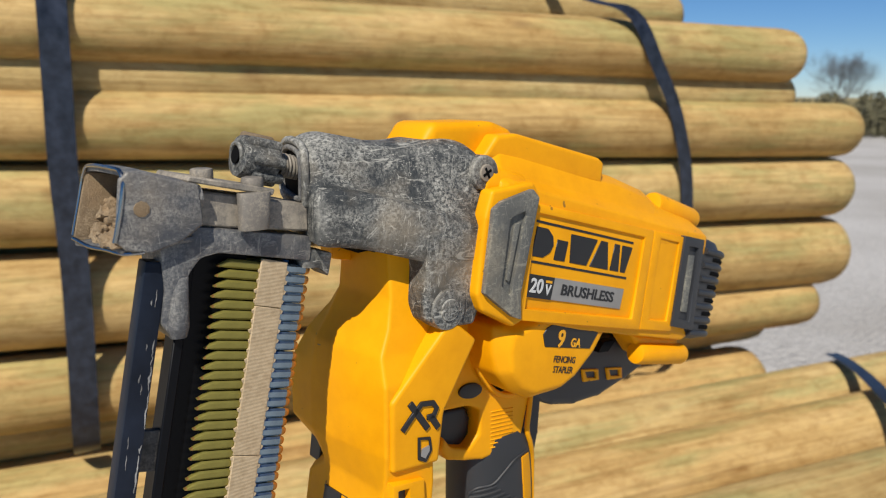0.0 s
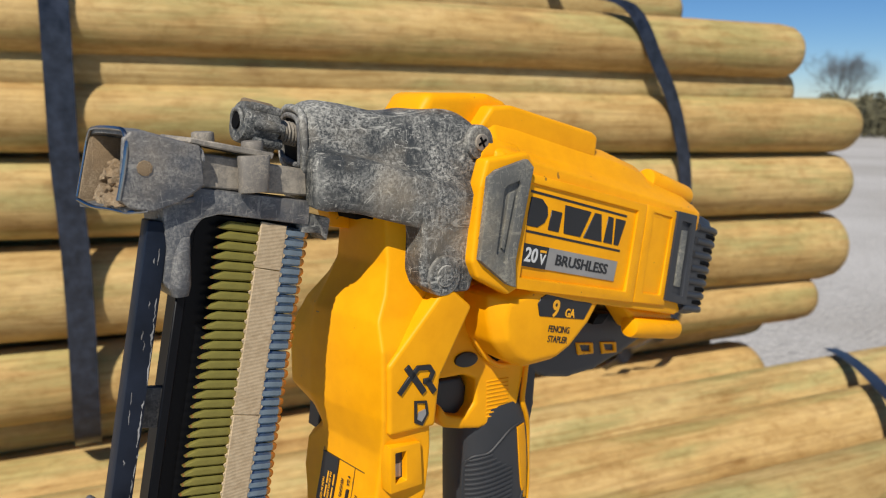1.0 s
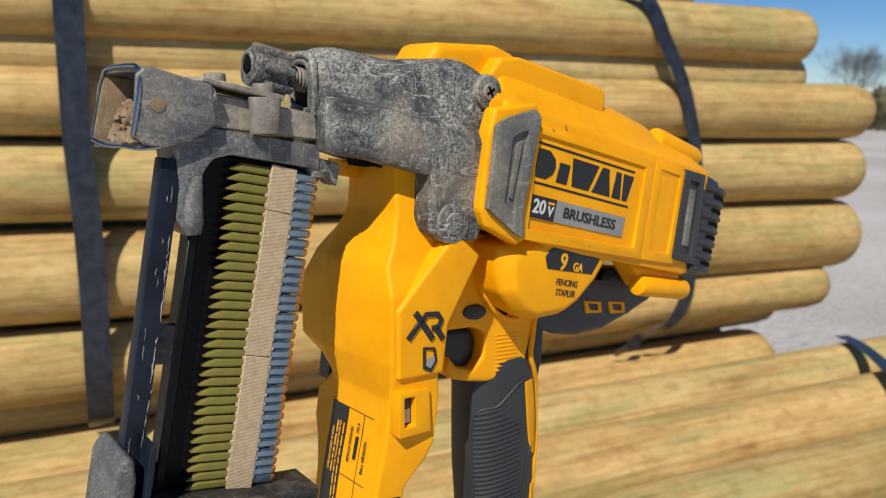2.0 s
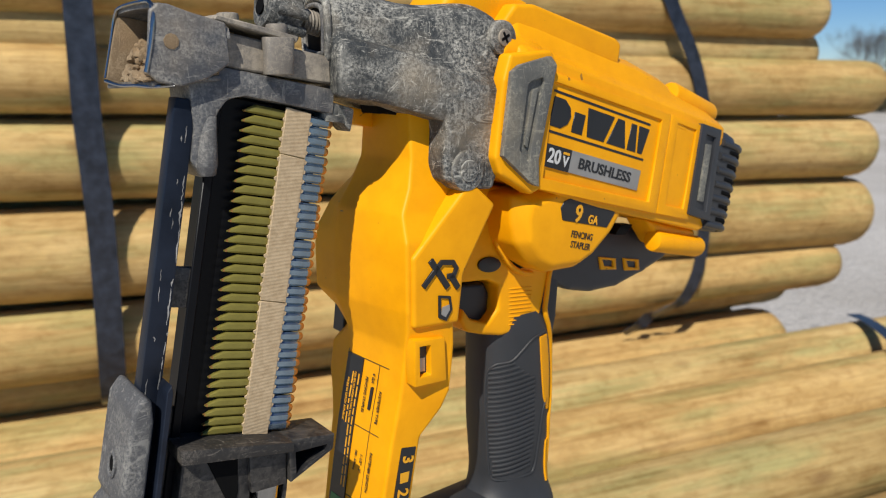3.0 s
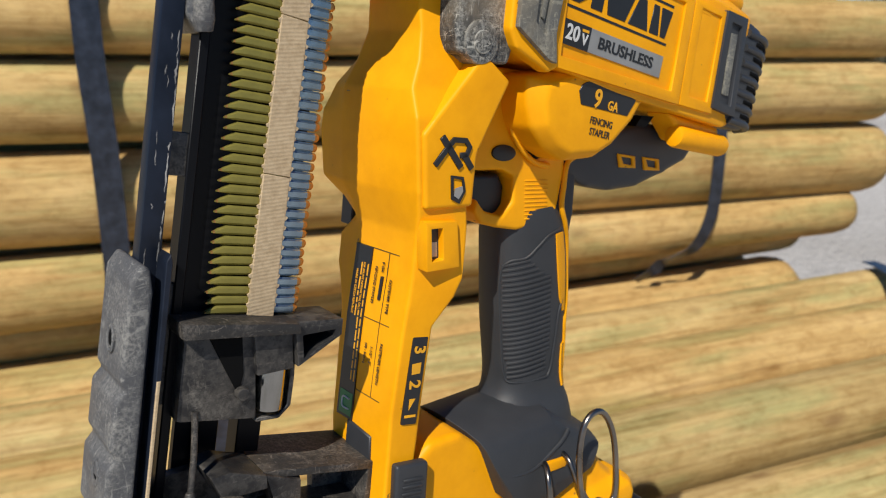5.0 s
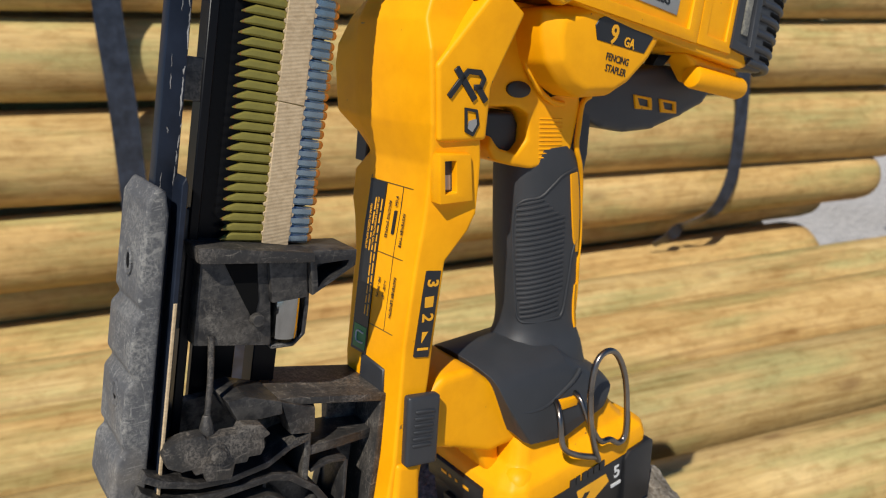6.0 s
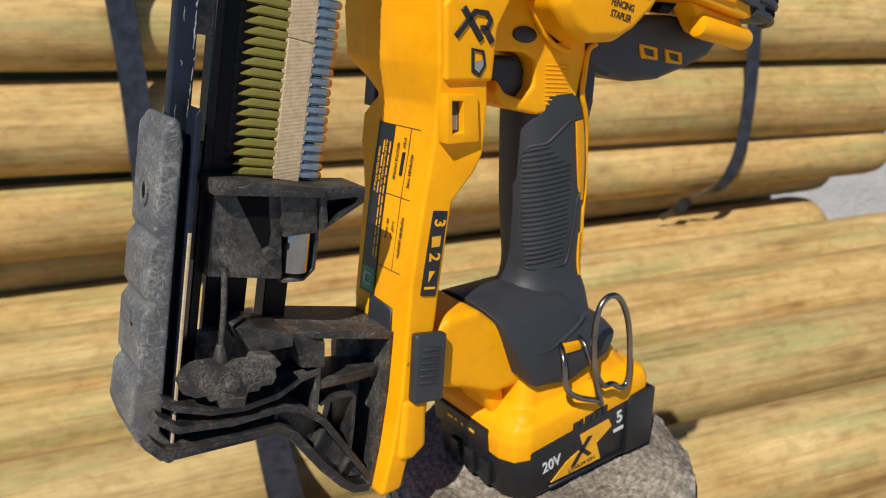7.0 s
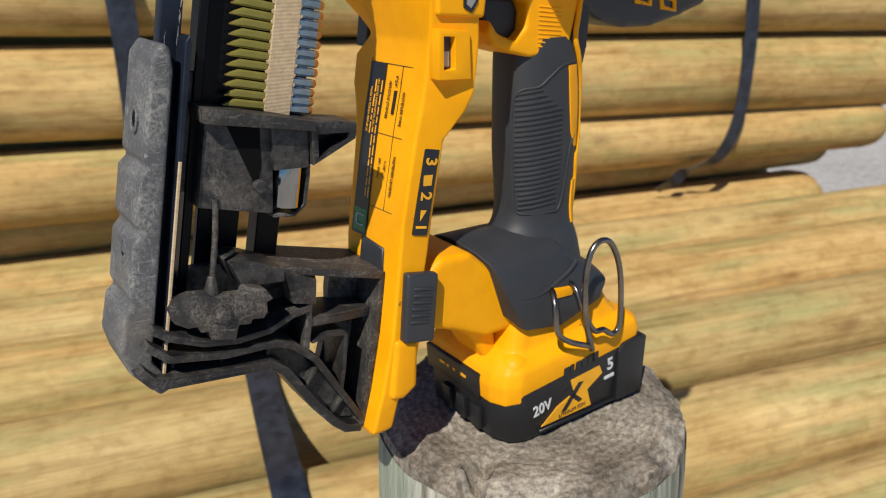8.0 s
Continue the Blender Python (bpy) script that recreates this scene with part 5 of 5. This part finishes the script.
def staple_mesh():
    """One staple: two chisel-pointed legs and a round crown, along u."""
    bm = bmesh.new()
    for d, sgn in ((5.5, 1), (-11, -1)):
        box = [(1, 0.55), (0.6, 1), (-0.6, 1), (-1, 0.55), (-1, -0.55), (-0.6, -1), (0.6, -1), (1, -0.55)]
        n = len(box)
        secs = [(0.0, 0.30, 1.25), (0.7, 0.55, 1.1), (4.6, 1.70, 0.0), (22, 1.70, 0.0), (28.2, 1.70, 0.0), (28.8, 1.88, 0.0), (37.3, 1.86, 0.0), (38.9, 1.6, 0.0), (39.6, 0.9, 0.0)]
        rings = []
        for u, r, lift in secs:
            rings.append([bm.verts.new((u / 1000, -(d + max(r, 1.0) * p) / 1000, (r * q - lift) / 1000)) for p, q in box])
        for i, (a, b) in enumerate(zip(rings, rings[1:])):
            for k in range(n):
                f = bm.faces.new((a[k], a[(k + 1) % n], b[(k + 1) % n], b[k]))
                # 2: leg points, and crown ends with their painted orange reflection
                f.material_index = 2 if i in (0, 6, 7) else 0 if i < 4 else 1
        bm.faces.new(rings[0][::-1])
        bm.faces.new(rings[-1]).material_index = 2
    own = bmesh.new()
    bmesh.ops.create_cone(own, cap_ends=True, segments=10, radius1=0.0018, radius2=0.0018, depth=0.0165)
    own.transform(Matrix.Translation((0.0366, 0.00275, 0)) @ Matrix.Rotation(math.pi / 2, 4, "X"))
    for f in own.faces:
        f.material_index = 1
    join(bm, own)
    return mesh_of("staple", bm, [BRASS, BLUEST, ORANGE_END])


PITCH = 3.95
smesh = staple_mesh()
rng = random.Random(5)
for k in range(34):
    s, z = mag(rng.uniform(-0.25, 0.25), -3.0 + k * PITCH)
    ob = new("staple", smesh)
    ob.parent = strip_root
    ob.matrix_local = Matrix.Translation(mm(s, 0, z)) @ Matrix.Rotation(radians(12.2 + rng.uniform(-0.5, 0.5)), 4, "Y")
for v0, v1 in ((-6, 12.4), (12.7, 72.6), (72.9, 129.5)):
    part("card", prism([mag(16.8, v0), mag(28.2, v0 + 0.8), mag(28.2, v1 + 0.8), mag(16.8, v1)], 7.2, 8.4, 0.25, 1), CARD, strip_root, "brown corrugated kraft card")

for k in range(33):
    v = -1.0 + k * PITCH
    for u, e in ((16.9, -1), (28.1, 1)):
        w = rng.uniform(0.5, 1.3)
        part("card_tooth", prism([mag(u, v - 1.1), mag(u + e * w, v - 0.4), mag(u + e * w * 0.7, v + 0.6), mag(u, v + 1.1)], 7.25, 8.2), CARD, strip_root)

# ---- straps round the stacks ----
def strap(path, width, label):
    """A flat band through points (u along the stack, depth, height)."""
    bm = bmesh.new()
    P = [LDIR * u + MDIR * q + Vector((0, 0, z)) for u, q, z in path]
    fine = []
    for i in range(len(P) - 1):
        p0, p1, p2, p3 = P[max(i - 1, 0)], P[i], P[i + 1], P[min(i + 2, len(P) - 1)]
        for k in range(5):
            t = k / 5
            fine.append(0.5 * ((2 * p1) + (p2 - p0) * t + (2 * p0 - 5 * p1 + 4 * p2 - p3) * t * t + (3 * p1 - p0 - 3 * p2 + p3) * t ** 3))
    fine.append(P[-1])
    rows = []
    for i, p in enumerate(fine):
        d = (fine[min(i + 1, len(fine) - 1)] - fine[max(i - 1, 0)]).normalized()
        side = (LDIR - d * LDIR.dot(d)).normalized()
        nrm = d.cross(side).normalized() * 0.0008
        rows.append([bm.verts.new(p + side * width / 2 * a + nrm * b) for a, b in ((-1, -1), (1, -1), (1, 1), (-1, 1))])
    for a, b in zip(rows, rows[1:]):
        for k in range(4):
            bm.faces.new((a[k], a[(k + 1) % 4], b[(k + 1) % 4], b[k]))
    bm.faces.new(rows[0][::-1])
    bm.faces.new(rows[-1])
    ob = new("strapping_band", mesh_of("strapping_band", bm, STRAP))
    return tagged(ob, label, "strap", "straps round the stacks")


FR = FACE - 0.004
strap([(-0.05, FR + 0.03, 1.75), (-0.048, FR, 1.60), (-0.05, FR - 0.002, 1.46), (-0.052, FR - 0.004, 1.33), (-0.048, FR - 0.006, 1.18), (-0.049, FR - 0.004, 1.03), (-0.053, FR + 0.0, 0.885), (-0.055, FR + 0.025, 0.81), (-0.056, FR + 0.09, 0.775)], 0.046, "dark blue-grey strapping band round the upper bundle")
strap([(0.98, FR + 0.20, 1.735), (1.03, FR + 0.07, 1.665), (1.112, FR + 0.006, 1.628), (1.182, FR - 0.003, 1.515), (1.239, FR - 0.004, 1.413), (1.278, FR - 0.005, 1.28), (1.290, FR - 0.006, 1.16), (1.291, FR - 0.008, 1.05), (1.288, FR - 0.004, 0.95), (1.268, FR - 0.001, 0.885), (1.245, FR + 0.004, 0.852), (1.212, FR + 0.021, 0.830), (1.185, FR + 0.040, 0.812), (1.155, FR + 0.045, 0.790), (1.125, FR + 0.066, 0.765)], 0.036, "dark blue-grey strapping band bowed round the upper bundle")
strap([(0.085, 1.34, 0.762), (0.084, 1.212, 0.752), (0.084, 1.11, 0.735), (0.083, 1.024, 0.721), (0.082, 0.91, 0.704), (0.081, 0.79, 0.695), (0.080, 0.71, 0.664), (0.08, 0.682, 0.60)], 0.045, "dark blue-grey strapping band over the lower stack")
strap([(1.80, 1.42, 0.762), (1.765, 1.34, 0.768), (1.71, 1.24, 0.768), (1.645, 1.144, 0.766), (1.60, 1.05, 0.745)], 0.036, "loose dark strapping band over the lower stack")
